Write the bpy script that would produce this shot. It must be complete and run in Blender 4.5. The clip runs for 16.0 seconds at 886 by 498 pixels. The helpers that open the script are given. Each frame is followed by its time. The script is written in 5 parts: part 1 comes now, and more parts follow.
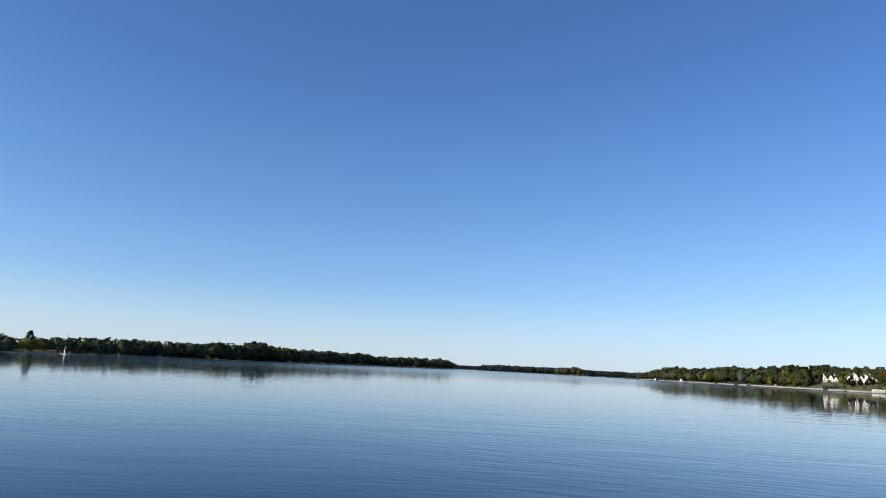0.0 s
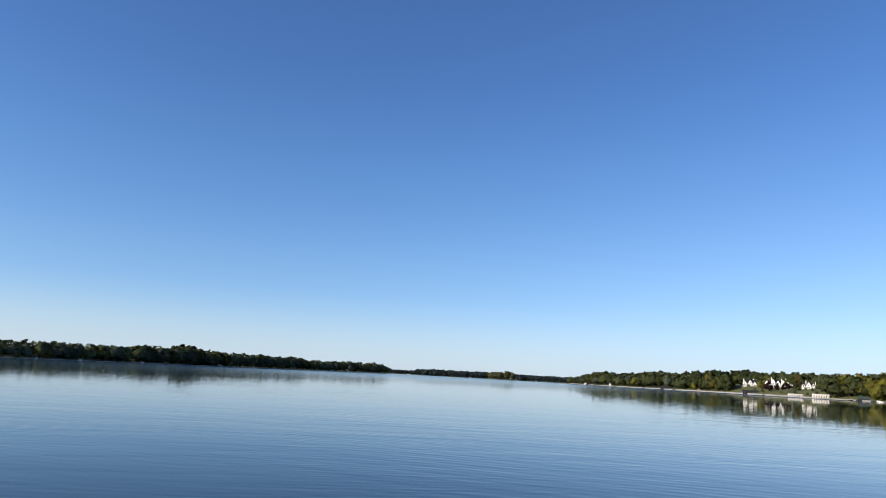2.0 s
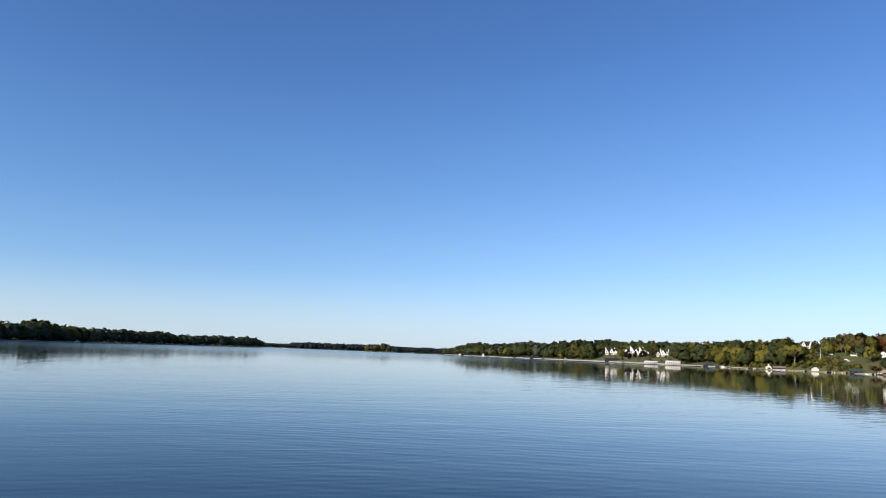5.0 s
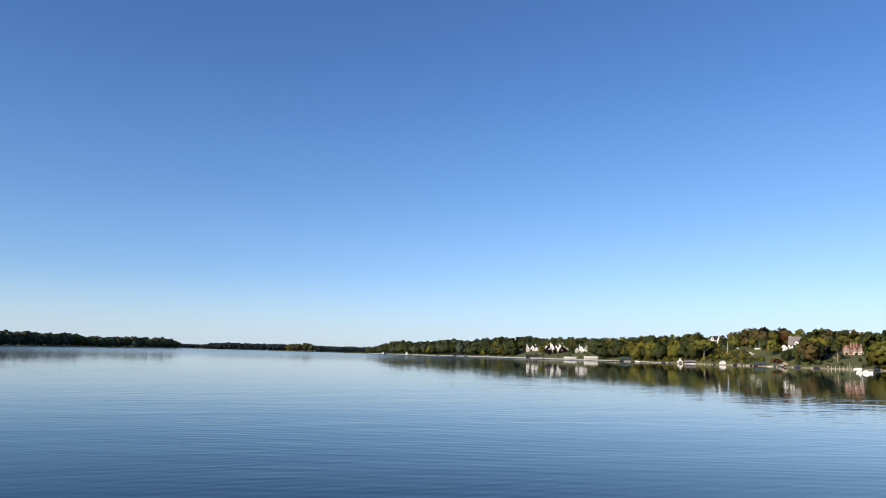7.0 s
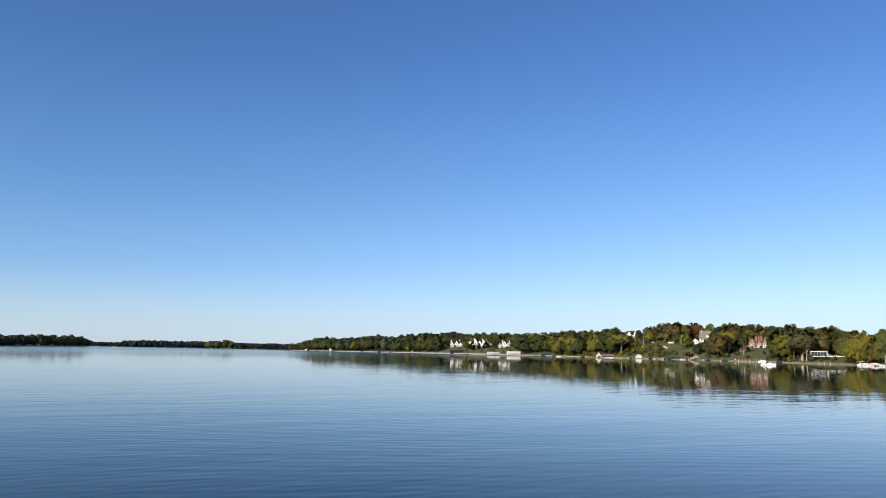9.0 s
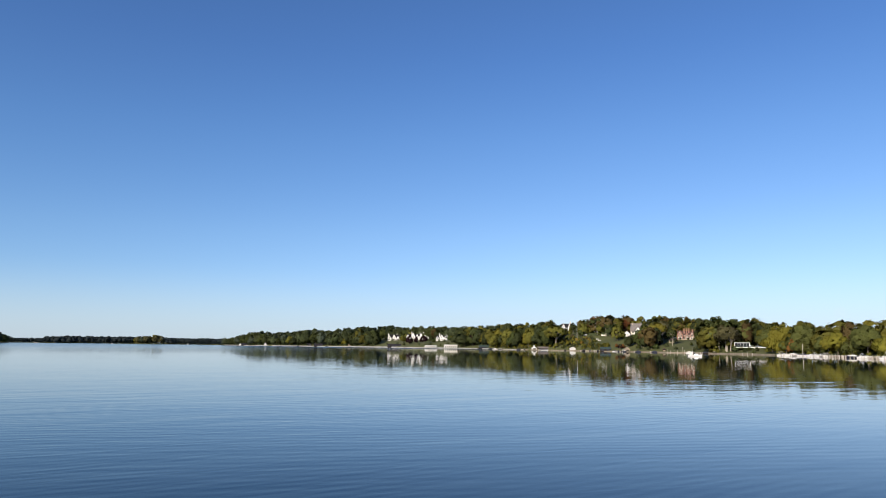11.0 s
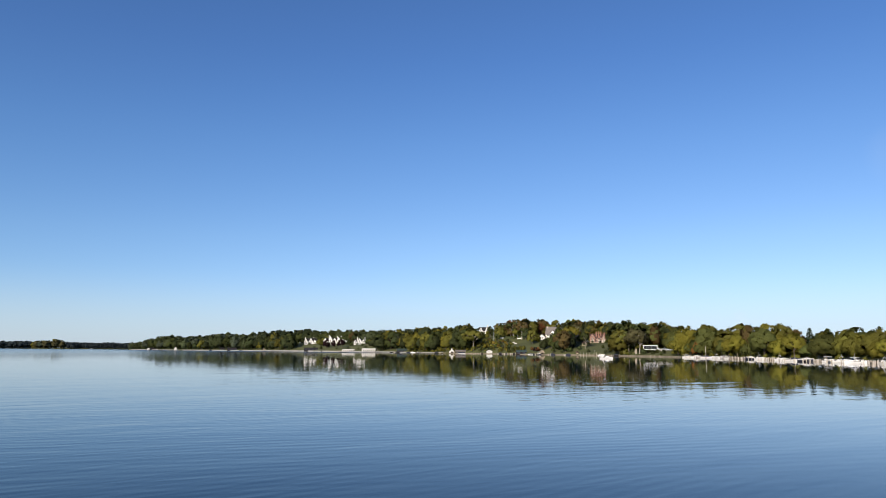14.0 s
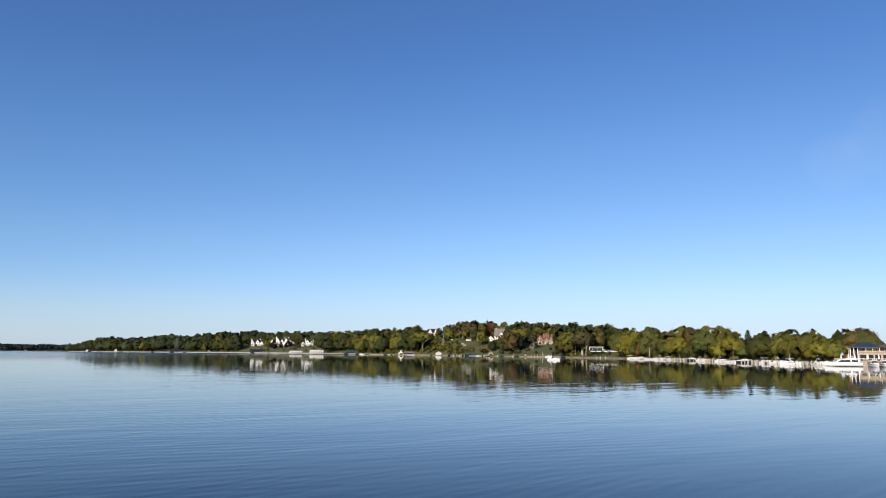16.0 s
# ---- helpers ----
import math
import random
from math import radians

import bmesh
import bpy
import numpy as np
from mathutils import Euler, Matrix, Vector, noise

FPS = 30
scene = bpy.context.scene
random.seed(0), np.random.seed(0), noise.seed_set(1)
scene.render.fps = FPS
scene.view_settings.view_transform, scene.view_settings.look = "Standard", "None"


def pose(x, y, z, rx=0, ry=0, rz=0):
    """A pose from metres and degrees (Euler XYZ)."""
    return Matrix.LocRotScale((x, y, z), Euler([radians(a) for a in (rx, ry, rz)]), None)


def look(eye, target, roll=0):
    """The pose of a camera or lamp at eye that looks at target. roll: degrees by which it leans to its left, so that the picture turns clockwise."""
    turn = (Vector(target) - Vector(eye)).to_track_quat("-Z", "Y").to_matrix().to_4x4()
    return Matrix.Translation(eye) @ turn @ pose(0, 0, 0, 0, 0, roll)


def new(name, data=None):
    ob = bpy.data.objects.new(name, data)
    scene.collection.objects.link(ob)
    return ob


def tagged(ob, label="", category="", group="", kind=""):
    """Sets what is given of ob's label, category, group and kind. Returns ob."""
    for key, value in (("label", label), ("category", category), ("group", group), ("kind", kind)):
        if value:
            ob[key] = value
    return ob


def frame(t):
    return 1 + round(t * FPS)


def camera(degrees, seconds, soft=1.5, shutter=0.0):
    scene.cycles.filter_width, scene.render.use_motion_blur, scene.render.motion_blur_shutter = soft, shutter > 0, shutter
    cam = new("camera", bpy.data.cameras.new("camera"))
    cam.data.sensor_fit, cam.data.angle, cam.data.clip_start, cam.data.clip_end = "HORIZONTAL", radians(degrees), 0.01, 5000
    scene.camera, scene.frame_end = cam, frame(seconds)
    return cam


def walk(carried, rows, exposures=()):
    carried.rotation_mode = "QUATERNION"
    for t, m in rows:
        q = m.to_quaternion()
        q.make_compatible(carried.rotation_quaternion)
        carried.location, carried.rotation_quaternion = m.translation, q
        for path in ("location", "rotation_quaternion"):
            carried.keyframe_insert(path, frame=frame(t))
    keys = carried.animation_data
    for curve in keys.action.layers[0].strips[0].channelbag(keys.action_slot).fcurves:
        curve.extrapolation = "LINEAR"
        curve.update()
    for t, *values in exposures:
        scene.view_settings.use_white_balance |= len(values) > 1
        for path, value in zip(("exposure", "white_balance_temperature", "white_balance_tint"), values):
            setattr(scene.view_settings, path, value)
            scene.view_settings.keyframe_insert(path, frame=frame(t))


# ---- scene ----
# ---------------------------------------------------------------- camera
EYE = 4.6  # metres above the lake
cam = camera(63.6, 16.0, soft=0.75)
TURNS = [  # seconds, yaw, pitch, roll
    (0, -0.000, 9.384, 2.984),
    (0.5, -1.009, 9.756, 3.073),
    (1, -2.309, 10.050, 3.123),
    (1.5, -3.679, 10.172, 3.157),
    (2, -5.155, 9.987, 3.100),
    (2.5, -6.719, 9.551, 3.011),
    (3, -8.377, 9.047, 2.915),
    (3.5, -10.106, 8.620, 2.719),
    (4, -11.825, 8.375, 2.568),
    (6.5, -19.819, 8.363, 1.693),
    (7, -21.321, 8.331, 1.499),
    (7.5, -22.856, 8.259, 1.397),
    (8, -24.416, 8.233, 1.252),
    (8.5, -25.966, 8.184, 1.110),
    (9, -27.382, 8.142, 1.036),
    (11.5, -33.602, 7.632, 0.482),
    (12, -34.770, 7.615, 0.363),
    (12.5, -35.863, 7.677, 0.353),
    (13, -36.874, 7.811, 0.342),
    (13.5, -37.862, 7.911, 0.387),
    (14, -38.946, 8.041, 0.395),
    (14.5, -40.031, 8.117, 0.387),
    (15, -41.096, 8.176, 0.406),
    (15.5, -42.091, 8.209, 0.366),
    (16, -42.990, 8.195, 0.368),
]
walk(cam, [(t, pose(0, 0, EYE, 90 + pitch, 0, yaw) @ pose(0, 0, 0, 0, 0, roll)) for t, yaw, pitch, roll in TURNS],
     exposures=[(0, 0.38, 6540, 11), (4, 0.38, 6540, 11), (9, 0.3, 6540, 11), (16, 0.18, 6540, 11)])

# ---------------------------------------------------------------- light
SUN_AZ, SUN_EL = -110.0, 25.0  # degrees clockwise from y, above the horizon

world = bpy.data.worlds.new("sky")
scene.world = world
world.use_nodes = True
_wn, _wl = world.node_tree.nodes, world.node_tree.links
sky = _wn.new("ShaderNodeTexSky")
sky.sky_type, sky.sun_disc = "NISHITA", False
sky.sun_elevation, sky.sun_rotation = radians(SUN_EL), radians(SUN_AZ)
sky.altitude, sky.air_density, sky.dust_density, sky.ozone_density = 250.0, 0.8, 0.4, 6.8
# thin autumn haze pales the bright, low part of the sky
_bw, _hz, _pale, _mx = (_wn.new(k) for k in ("ShaderNodeRGBToBW", "ShaderNodeMapRange", "ShaderNodeMix", "ShaderNodeMix"))
_hz.inputs["From Min"].default_value, _hz.inputs["From Max"].default_value = 1.6, 6.5
_hz.inputs["To Min"].default_value, _hz.inputs["To Max"].default_value = 0.0, 0.33
_pale.data_type, _pale.blend_type = "RGBA", "MULTIPLY"
_pale.inputs[0].default_value, _pale.inputs[7].default_value = 1.0, (1.06, 1.02, 1.07, 1)
_mx.data_type = "RGBA"
_wl.new(sky.outputs[0], _bw.inputs[0])
_wl.new(_bw.outputs[0], _hz.inputs["Value"])
_wl.new(_bw.outputs[0], _pale.inputs[6])
_wl.new(_hz.outputs[0], _mx.inputs[0])
_wl.new(sky.outputs[0], _mx.inputs[6])
_wl.new(_pale.outputs[2], _mx.inputs[7])
# deeper blue overhead, a milky band of haze low over the water
_co, _xyz, _deep, _mul, _low, _milk = (_wn.new("ShaderNode" + k) for k in ("TexCoord", "SeparateXYZ", "ValToRGB", "Mix", "MapRange", "Mix"))
_wl.new(_co.outputs["Generated"], _xyz.inputs[0])
_wl.new(_xyz.outputs["Z"], _deep.inputs[0])
_stops = ((0.0, (0.83, 0.84, 0.85)), (0.06, (0.87, 0.885, 0.87)), (0.15, (0.915, 0.93, 0.89)), (0.28, (0.86, 0.92, 0.925)), (0.39, (0.775, 0.865, 0.93)), (0.6, (0.75, 0.845, 0.93)))
while len(_deep.color_ramp.elements) < len(_stops):
    _deep.color_ramp.elements.new(0.5)
for _e, (_p, _c) in zip(_deep.color_ramp.elements, _stops):
    _e.position, _e.color = _p, (*_c, 1)
_mul.data_type, _mul.blend_type = "RGBA", "MULTIPLY"
_mul.inputs[0].default_value = 1.0
_wl.new(_mx.outputs[2], _mul.inputs[6])
_wl.new(_deep.outputs[0], _mul.inputs[7])
_low.interpolation_type = "SMOOTHSTEP"
_low.inputs["From Min"].default_value, _low.inputs["From Max"].default_value = -0.01, 0.11
_low.inputs["To Min"].default_value, _low.inputs["To Max"].default_value = 0.6, 0.0
_wl.new(_xyz.outputs["Z"], _low.inputs["Value"])
_milk.data_type = "RGBA"
_wl.new(_low.outputs[0], _milk.inputs[0])
_wl.new(_mul.outputs[2], _milk.inputs[6])
_milk.inputs[7].default_value = (3.4, 4.05, 4.7, 1)
# faint wisps of cirrus: bearing, height, half-width in degrees, strength
_last = _milk.outputs[2]
for _a, _h, _w, _s in ((61.5, 2.6, 0.55, 0.12), (72.5, 13.4, 2.6, 0.06), (76.0, 14.6, 3.4, 0.06)):
    _vd, _vr, _wn1, _wm, _wx = (_wn.new("ShaderNode" + k) for k in ("VectorMath", "MapRange", "TexNoise", "Math", "Mix"))
    _vd.operation, _wm.operation, _wx.data_type = "DOT_PRODUCT", "MULTIPLY", "RGBA"
    _vd.inputs[1].default_value = (math.sin(radians(_a)) * math.cos(radians(_h)), math.cos(radians(_a)) * math.cos(radians(_h)), math.sin(radians(_h)))
    _vr.interpolation_type = "SMOOTHSTEP"
    _vr.inputs["From Min"].default_value, _vr.inputs["From Max"].default_value = math.cos(radians(_w)), 1.0
    _vr.inputs["To Max"].default_value = _s * 1.6
    _wn1.inputs["Scale"].default_value, _wn1.inputs["Detail"].default_value = 22.0, 5
    _wl.new(_co.outputs["Generated"], _vd.inputs[0])
    _wl.new(_vd.outputs["Value"], _vr.inputs["Value"])
    _wl.new(_co.outputs["Generated"], _wn1.inputs["Vector"])
    _wl.new(_vr.outputs[0], _wm.inputs[0])
    _wl.new(_wn1.outputs["Fac"], _wm.inputs[1])
    _wl.new(_wm.outputs[0], _wx.inputs[0])
    _wl.new(_last, _wx.inputs[6])
    _wx.inputs[7].default_value = (4.6, 4.9, 5.2, 1)
    _last = _wx.outputs[2]
_wl.new(_last, _wn["Background"].inputs[0])
_wn["Background"].inputs[1].default_value = 0.144

sun_data = bpy.data.lights.new("sun", "SUN")
sun_data.energy, sun_data.angle, sun_data.color = 4.8, radians(0.53), (1.0, 0.86, 0.67)
sun = new("sun", sun_data)
_d = Vector((math.sin(radians(SUN_AZ)) * math.cos(radians(SUN_EL)), math.cos(radians(SUN_AZ)) * math.cos(radians(SUN_EL)), math.sin(radians(SUN_EL))))
sun.matrix_world = look(_d * 200, (0, 0, 0))


# ---------------------------------------------------------------- materials
def surface(name, c1, c2, rough=0.7, metal=0.0, fine=6.0, broad=0.4, bump=0.0, jitter=0.0, spec=0.5):
    """A two-scale mottled surface between two colours."""
    m = bpy.data.materials.new(name)
    m.use_nodes = True
    n, l = m.node_tree.nodes, m.node_tree.links
    b = n["Principled BSDF"]
    co = n.new("ShaderNodeTexCoord")
    n1, n2 = n.new("ShaderNodeTexNoise"), n.new("ShaderNodeTexNoise")
    n1.inputs["Scale"].default_value, n2.inputs["Scale"].default_value = fine, broad
    n1.inputs["Detail"].default_value, n2.inputs["Detail"].default_value = 5, 3
    for k in (n1, n2):
        l.new(co.outputs["Object"], k.inputs["Vector"])
    add = n.new("ShaderNodeMath")
    add.operation = "ADD"
    l.new(n1.outputs["Fac"], add.inputs[0])
    l.new(n2.outputs["Fac"], add.inputs[1])
    ramp = n.new("ShaderNodeMapRange")
    ramp.inputs["From Min"].default_value, ramp.inputs["From Max"].default_value = 0.7, 1.3
    l.new(add.outputs[0], ramp.inputs["Value"])
    mix = n.new("ShaderNodeMix")
    mix.data_type = "RGBA"
    mix.inputs[6].default_value, mix.inputs[7].default_value = (*c1, 1), (*c2, 1)
    l.new(ramp.outputs[0], mix.inputs[0])
    out = mix.outputs[2]
    if jitter:
        info, hsv, rng = n.new("ShaderNodeObjectInfo"), n.new("ShaderNodeHueSaturation"), n.new("ShaderNodeMapRange")
        rng.inputs["To Min"].default_value, rng.inputs["To Max"].default_value = 1 - jitter, 1 + jitter
        l.new(info.outputs["Random"], rng.inputs["Value"])
        l.new(rng.outputs[0], hsv.inputs["Value"])
        l.new(out, hsv.inputs["Color"])
        out = hsv.outputs[0]
    l.new(out, b.inputs["Base Color"])
    b.inputs["Roughness"].default_value, b.inputs["Metallic"].default_value = rough, metal
    b.inputs["Specular IOR Level"].default_value = spec
    if bump:
        bp = n.new("ShaderNodeBump")
        bp.inputs["Strength"].default_value, bp.inputs["Distance"].default_value = 0.6, bump
        l.new(n1.outputs["Fac"], bp.inputs["Height"])
        l.new(bp.outputs[0], b.inputs["Normal"])
    return m


def leaves(name, c1, c2, through_light=0.26):
    """Foliage: each leaf clump has its own shade, each tree its own hue."""
    m = bpy.data.materials.new(name)
    m.use_nodes = True
    n, l = m.node_tree.nodes, m.node_tree.links
    n.remove(n["Principled BSDF"])
    geo, info = n.new("ShaderNodeNewGeometry"), n.new("ShaderNodeObjectInfo")
    mix, hsv, r1, r2 = n.new("ShaderNodeMix"), n.new("ShaderNodeHueSaturation"), n.new("ShaderNodeMapRange"), n.new("ShaderNodeMapRange")
    mix.data_type = "RGBA"
    mix.inputs[6].default_value, mix.inputs[7].default_value = (*c1, 1), (*c2, 1)
    at, vt, isl = n.new("ShaderNodeAttribute"), n.new("ShaderNodeVectorTransform"), n.new("ShaderNodeMapRange")
    at.attribute_name = "swell"
    vt.vector_type, vt.convert_from, vt.convert_to = "NORMAL", "OBJECT", "WORLD"
    l.new(at.outputs["Vector"], vt.inputs[0])
    isl.inputs["To Min"].default_value, isl.inputs["To Max"].default_value = 0.25, 0.8
    l.new(geo.outputs["Random Per Island"], isl.inputs["Value"])
    l.new(isl.outputs[0], mix.inputs[0])
    r1.inputs["To Min"].default_value, r1.inputs["To Max"].default_value = 0.488, 0.51
    r2.inputs["To Min"].default_value, r2.inputs["To Max"].default_value = 0.72, 1.36
    l.new(info.outputs["Random"], r1.inputs["Value"])
    l.new(info.outputs["Random"], r2.inputs["Value"])
    l.new(r1.outputs[0], hsv.inputs["Hue"])
    l.new(r2.outputs[0], hsv.inputs["Value"])
    l.new(mix.outputs[2], hsv.inputs["Color"])
    d, t, s = n.new("ShaderNodeBsdfDiffuse"), n.new("ShaderNodeBsdfTranslucent"), n.new("ShaderNodeMixShader")
    l.new(hsv.outputs[0], d.inputs["Color"])
    l.new(hsv.outputs[0], t.inputs["Color"])
    s.inputs[0].default_value = through_light
    l.new(vt.outputs[0], d.inputs["Normal"])
    l.new(vt.outputs[0], t.inputs["Normal"])
    l.new(d.outputs[0], s.inputs[1])
    l.new(t.outputs[0], s.inputs[2])
    l.new(s.outputs[0], n["Material Output"].inputs["Surface"])
    return m


def lake_water():
    m = bpy.data.materials.new("lake_water")
    m.use_nodes = True
    n, l = m.node_tree.nodes, m.node_tree.links
    b = n["Principled BSDF"]
    b.inputs["Base Color"].default_value = (0.002, 0.012, 0.02, 1)
    b.inputs["IOR"].default_value = 1.2
    b.inputs["Roughness"].default_value = 0.03
    co = n.new("ShaderNodeTexCoord")
    last = None
    def plus(a, b):
        k = n.new("ShaderNodeMath")
        l.new(a, k.inputs[0])
        l.new(b, k.inputs[1])
        return k.outputs[0]

    def times(a, b):
        k = n.new("ShaderNodeMath")
        k.operation = "MULTIPLY"
        l.new(a, k.inputs[0])
        if isinstance(b, float):
            k.inputs[1].default_value = b
        else:
            l.new(b, k.inputs[1])
        return k.outputs[0]

    # fine ripple, chop and slow swell: size, height in metres, stretch
    for scale, high, sx, turn in ((2.2, 0.0042, 0.45, 10), (0.5, 0.024, 0.3, -20), (0.13, 0.055, 0.4, -12)):
        mp, nz = n.new("ShaderNodeMapping"), n.new("ShaderNodeTexNoise")
        mp.inputs["Rotation"].default_value = (0, 0, radians(turn))
        mp.inputs["Scale"].default_value = (sx, 1, 1)
        nz.inputs["Scale"].default_value, nz.inputs["Detail"].default_value = scale, 2
        nz.inputs["Distortion"].default_value = 0.6
        l.new(co.outputs["Object"], mp.inputs[0])
        l.new(mp.outputs[0], nz.inputs["Vector"])
        h = times(nz.outputs["Fac"], high)
        last = plus(last, h) if last else h
    here, ng = n.new("ShaderNodeMapping"), n.new("ShaderNodeTexGradient")
    here.vector_type, ng.gradient_type = "TEXTURE", "SPHERICAL"
    here.inputs["Location"].default_value, here.inputs["Scale"].default_value = (10, 15, 0), (120, 120, 120)
    l.new(co.outputs["Object"], here.inputs[0])
    l.new(here.outputs[0], ng.inputs[0])
    # trains of short waves that come and go in patches: size, height, turn, scale of the patches
    for scale, high, turn, patch in ((0.30, 0.0065, 112, 0.035), (0.42, 0.004, 84, 0.05), (0.16, 0.009, 128, 0.02)):
        mp, wv, nz, mr = n.new("ShaderNodeMapping"), n.new("ShaderNodeTexWave"), n.new("ShaderNodeTexNoise"), n.new("ShaderNodeMapRange")
        mp.inputs["Rotation"].default_value = (0, 0, radians(turn))
        wv.inputs["Scale"].default_value, wv.inputs["Distortion"].default_value = scale, 5.0
        wv.inputs["Detail"].default_value, wv.inputs["Detail Scale"].default_value = 1.0, 0.35
        nz.inputs["Scale"].default_value, nz.inputs["Detail"].default_value = patch, 2
        mr.inputs["From Min"].default_value, mr.inputs["From Max"].default_value = 0.42, 0.68
        mr.inputs["To Min"].default_value, mr.inputs["To Max"].default_value = 0.06, 1.0
        l.new(co.outputs["Object"], mp.inputs[0])
        l.new(mp.outputs[0], wv.inputs["Vector"])
        l.new(co.outputs["Object"], nz.inputs["Vector"])
        l.new(nz.outputs["Fac"], mr.inputs["Value"])
        last = plus(last, times(times(times(wv.outputs["Fac"], mr.outputs[0]), ng.outputs["Fac"]), high))
    # a light breeze in the middle of the bay, broken into cat's-paws; calm along the shores
    gp, gr, rg, cp, pw, mu = (n.new(k) for k in ("ShaderNodeMapping", "ShaderNodeTexGradient", "ShaderNodeMapRange", "ShaderNodeTexNoise", "ShaderNodeMapRange", "ShaderNodeMath"))
    gp.vector_type = "TEXTURE"
    gp.inputs["Location"].default_value, gp.inputs["Scale"].default_value = (20, 40, 0), (300, 300, 300)
    gr.gradient_type = "SPHERICAL"
    rg.inputs["To Min"].default_value, rg.inputs["To Max"].default_value = 0.11, 1.0
    cp.inputs["Scale"].default_value, cp.inputs["Detail"].default_value = 0.012, 3
    pw.inputs["From Min"].default_value, pw.inputs["From Max"].default_value = 0.35, 0.65
    pw.inputs["To Min"].default_value, pw.inputs["To Max"].default_value = 0.45, 1.0
    mu.operation = "MULTIPLY"
    l.new(co.outputs["Object"], gp.inputs[0])
    l.new(gp.outputs[0], gr.inputs[0])
    l.new(gr.outputs["Fac"], rg.inputs["Value"])
    l.new(co.outputs["Object"], cp.inputs["Vector"])
    l.new(cp.outputs["Fac"], pw.inputs["Value"])
    l.new(rg.outputs[0], mu.inputs[0])
    l.new(pw.outputs[0], mu.inputs[1])
    # the open lake beyond the point is ruffled
    op, og, orr = (n.new(k) for k in ("ShaderNodeMapping", "ShaderNodeTexGradient", "ShaderNodeMapRange"))
    op.vector_type = "TEXTURE"
    op.inputs["Location"].default_value, op.inputs["Scale"].default_value = (-250, 1800, 0), (900, 1700, 900)
    og.gradient_type = "SPHERICAL"
    orr.inputs["From Max"].default_value = 0.4
    orr.inputs["To Min"].default_value, orr.inputs["To Max"].default_value = 0.03, 0.14
    l.new(co.outputs["Object"], op.inputs[0])
    l.new(op.outputs[0], og.inputs[0])
    l.new(og.outputs["Fac"], orr.inputs["Value"])
    # a ruffled, silvery strip along the seawall
    rp, rgr, rr, mxr = (n.new(k) for k in ("ShaderNodeMapping", "ShaderNodeTexGradient", "ShaderNodeMapRange", "ShaderNodeMath"))
    rp.vector_type, rgr.gradient_type, mxr.operation = "TEXTURE", "SPHERICAL", "MAXIMUM"
    rp.inputs["Location"].default_value, rp.inputs["Rotation"].default_value, rp.inputs["Scale"].default_value = (500, 1060, 0), (0, 0, radians(20)), (150, 560, 150)
    rr.inputs["From Max"].default_value, rr.inputs["To Max"].default_value = 0.35, 0.2
    l.new(co.outputs["Object"], rp.inputs[0])
    l.new(rp.outputs[0], rgr.inputs[0])
    l.new(rgr.outputs["Fac"], rr.inputs["Value"])
    l.new(orr.outputs[0], mxr.inputs[0])
    l.new(rr.outputs[0], mxr.inputs[1])
    l.new(mxr.outputs[0], b.inputs["Roughness"])
    bp = n.new("ShaderNodeBump")
    bp.inputs["Distance"].default_value = 1.0
    l.new(mu.outputs[0], bp.inputs["Strength"])
    l.new(last, bp.inputs["Height"])
    l.new(bp.outputs[0], b.inputs["Normal"])
    return m


def pane_glass(name, tint=(0.02, 0.025, 0.03)):
    m = bpy.data.materials.new(name)
    m.use_nodes = True
    b = m.node_tree.nodes["Principled BSDF"]
    b.inputs["Base Color"].default_value = (*tint, 1)
    b.inputs["Roughness"].default_value, b.inputs["IOR"].default_value = 0.05, 1.5
    return m


WATER = lake_water()
GRASS = surface("grass", (0.048, 0.058, 0.014), (0.11, 0.117, 0.031), 0.9, fine=0.6, broad=0.03, bump=0.05)
SEAWALL = surface("seawall_stone", (0.18, 0.18, 0.178), (0.36, 0.355, 0.345), 0.85, fine=1.2, broad=0.08, bump=0.05)
SHOREWALL = surface("tan_shore_stone", (0.11, 0.095, 0.07), (0.27, 0.23, 0.17), 0.9, fine=0.7, broad=0.06, bump=0.08)
PALEBARK = surface("pale_bark", (0.26, 0.23, 0.19), (0.46, 0.42, 0.36), 0.9, fine=6, broad=0.8, bump=0.03)
BARK = surface("bark", (0.11, 0.09, 0.07), (0.24, 0.2, 0.16), 0.95, fine=8, broad=0.8, bump=0.03)
WHITE = surface("white_paint", (0.66, 0.66, 0.64), (0.76, 0.76, 0.74), 0.55, fine=3, broad=0.3, jitter=0.05)
CREAM = surface("cream_render", (0.62, 0.58, 0.5), (0.74, 0.7, 0.62), 0.7, fine=3, broad=0.3)
GEL = surface("white_gelcoat", (0.7, 0.7, 0.69), (0.8, 0.8, 0.79), 0.2, fine=2, broad=0.3, jitter=0.05)
SLATE = surface("dark_slate", (0.02, 0.02, 0.024), (0.05, 0.048, 0.05), 0.8, fine=4, broad=0.4, spec=0.15)
NAVY = surface("navy_metal_roof", (0.015, 0.025, 0.06), (0.03, 0.045, 0.095), 0.45, fine=2, broad=0.3)
SHINGLE = surface("grey_shingle", (0.12, 0.105, 0.1), (0.21, 0.19, 0.175), 0.85, fine=4, broad=0.3)
GREENROOF = surface("green_roof", (0.025, 0.045, 0.04), (0.05, 0.08, 0.07), 0.6, fine=3, broad=0.3)
BRICK = surface("red_brick", (0.18, 0.09, 0.065), (0.3, 0.16, 0.12), 0.85, fine=5, broad=0.4)
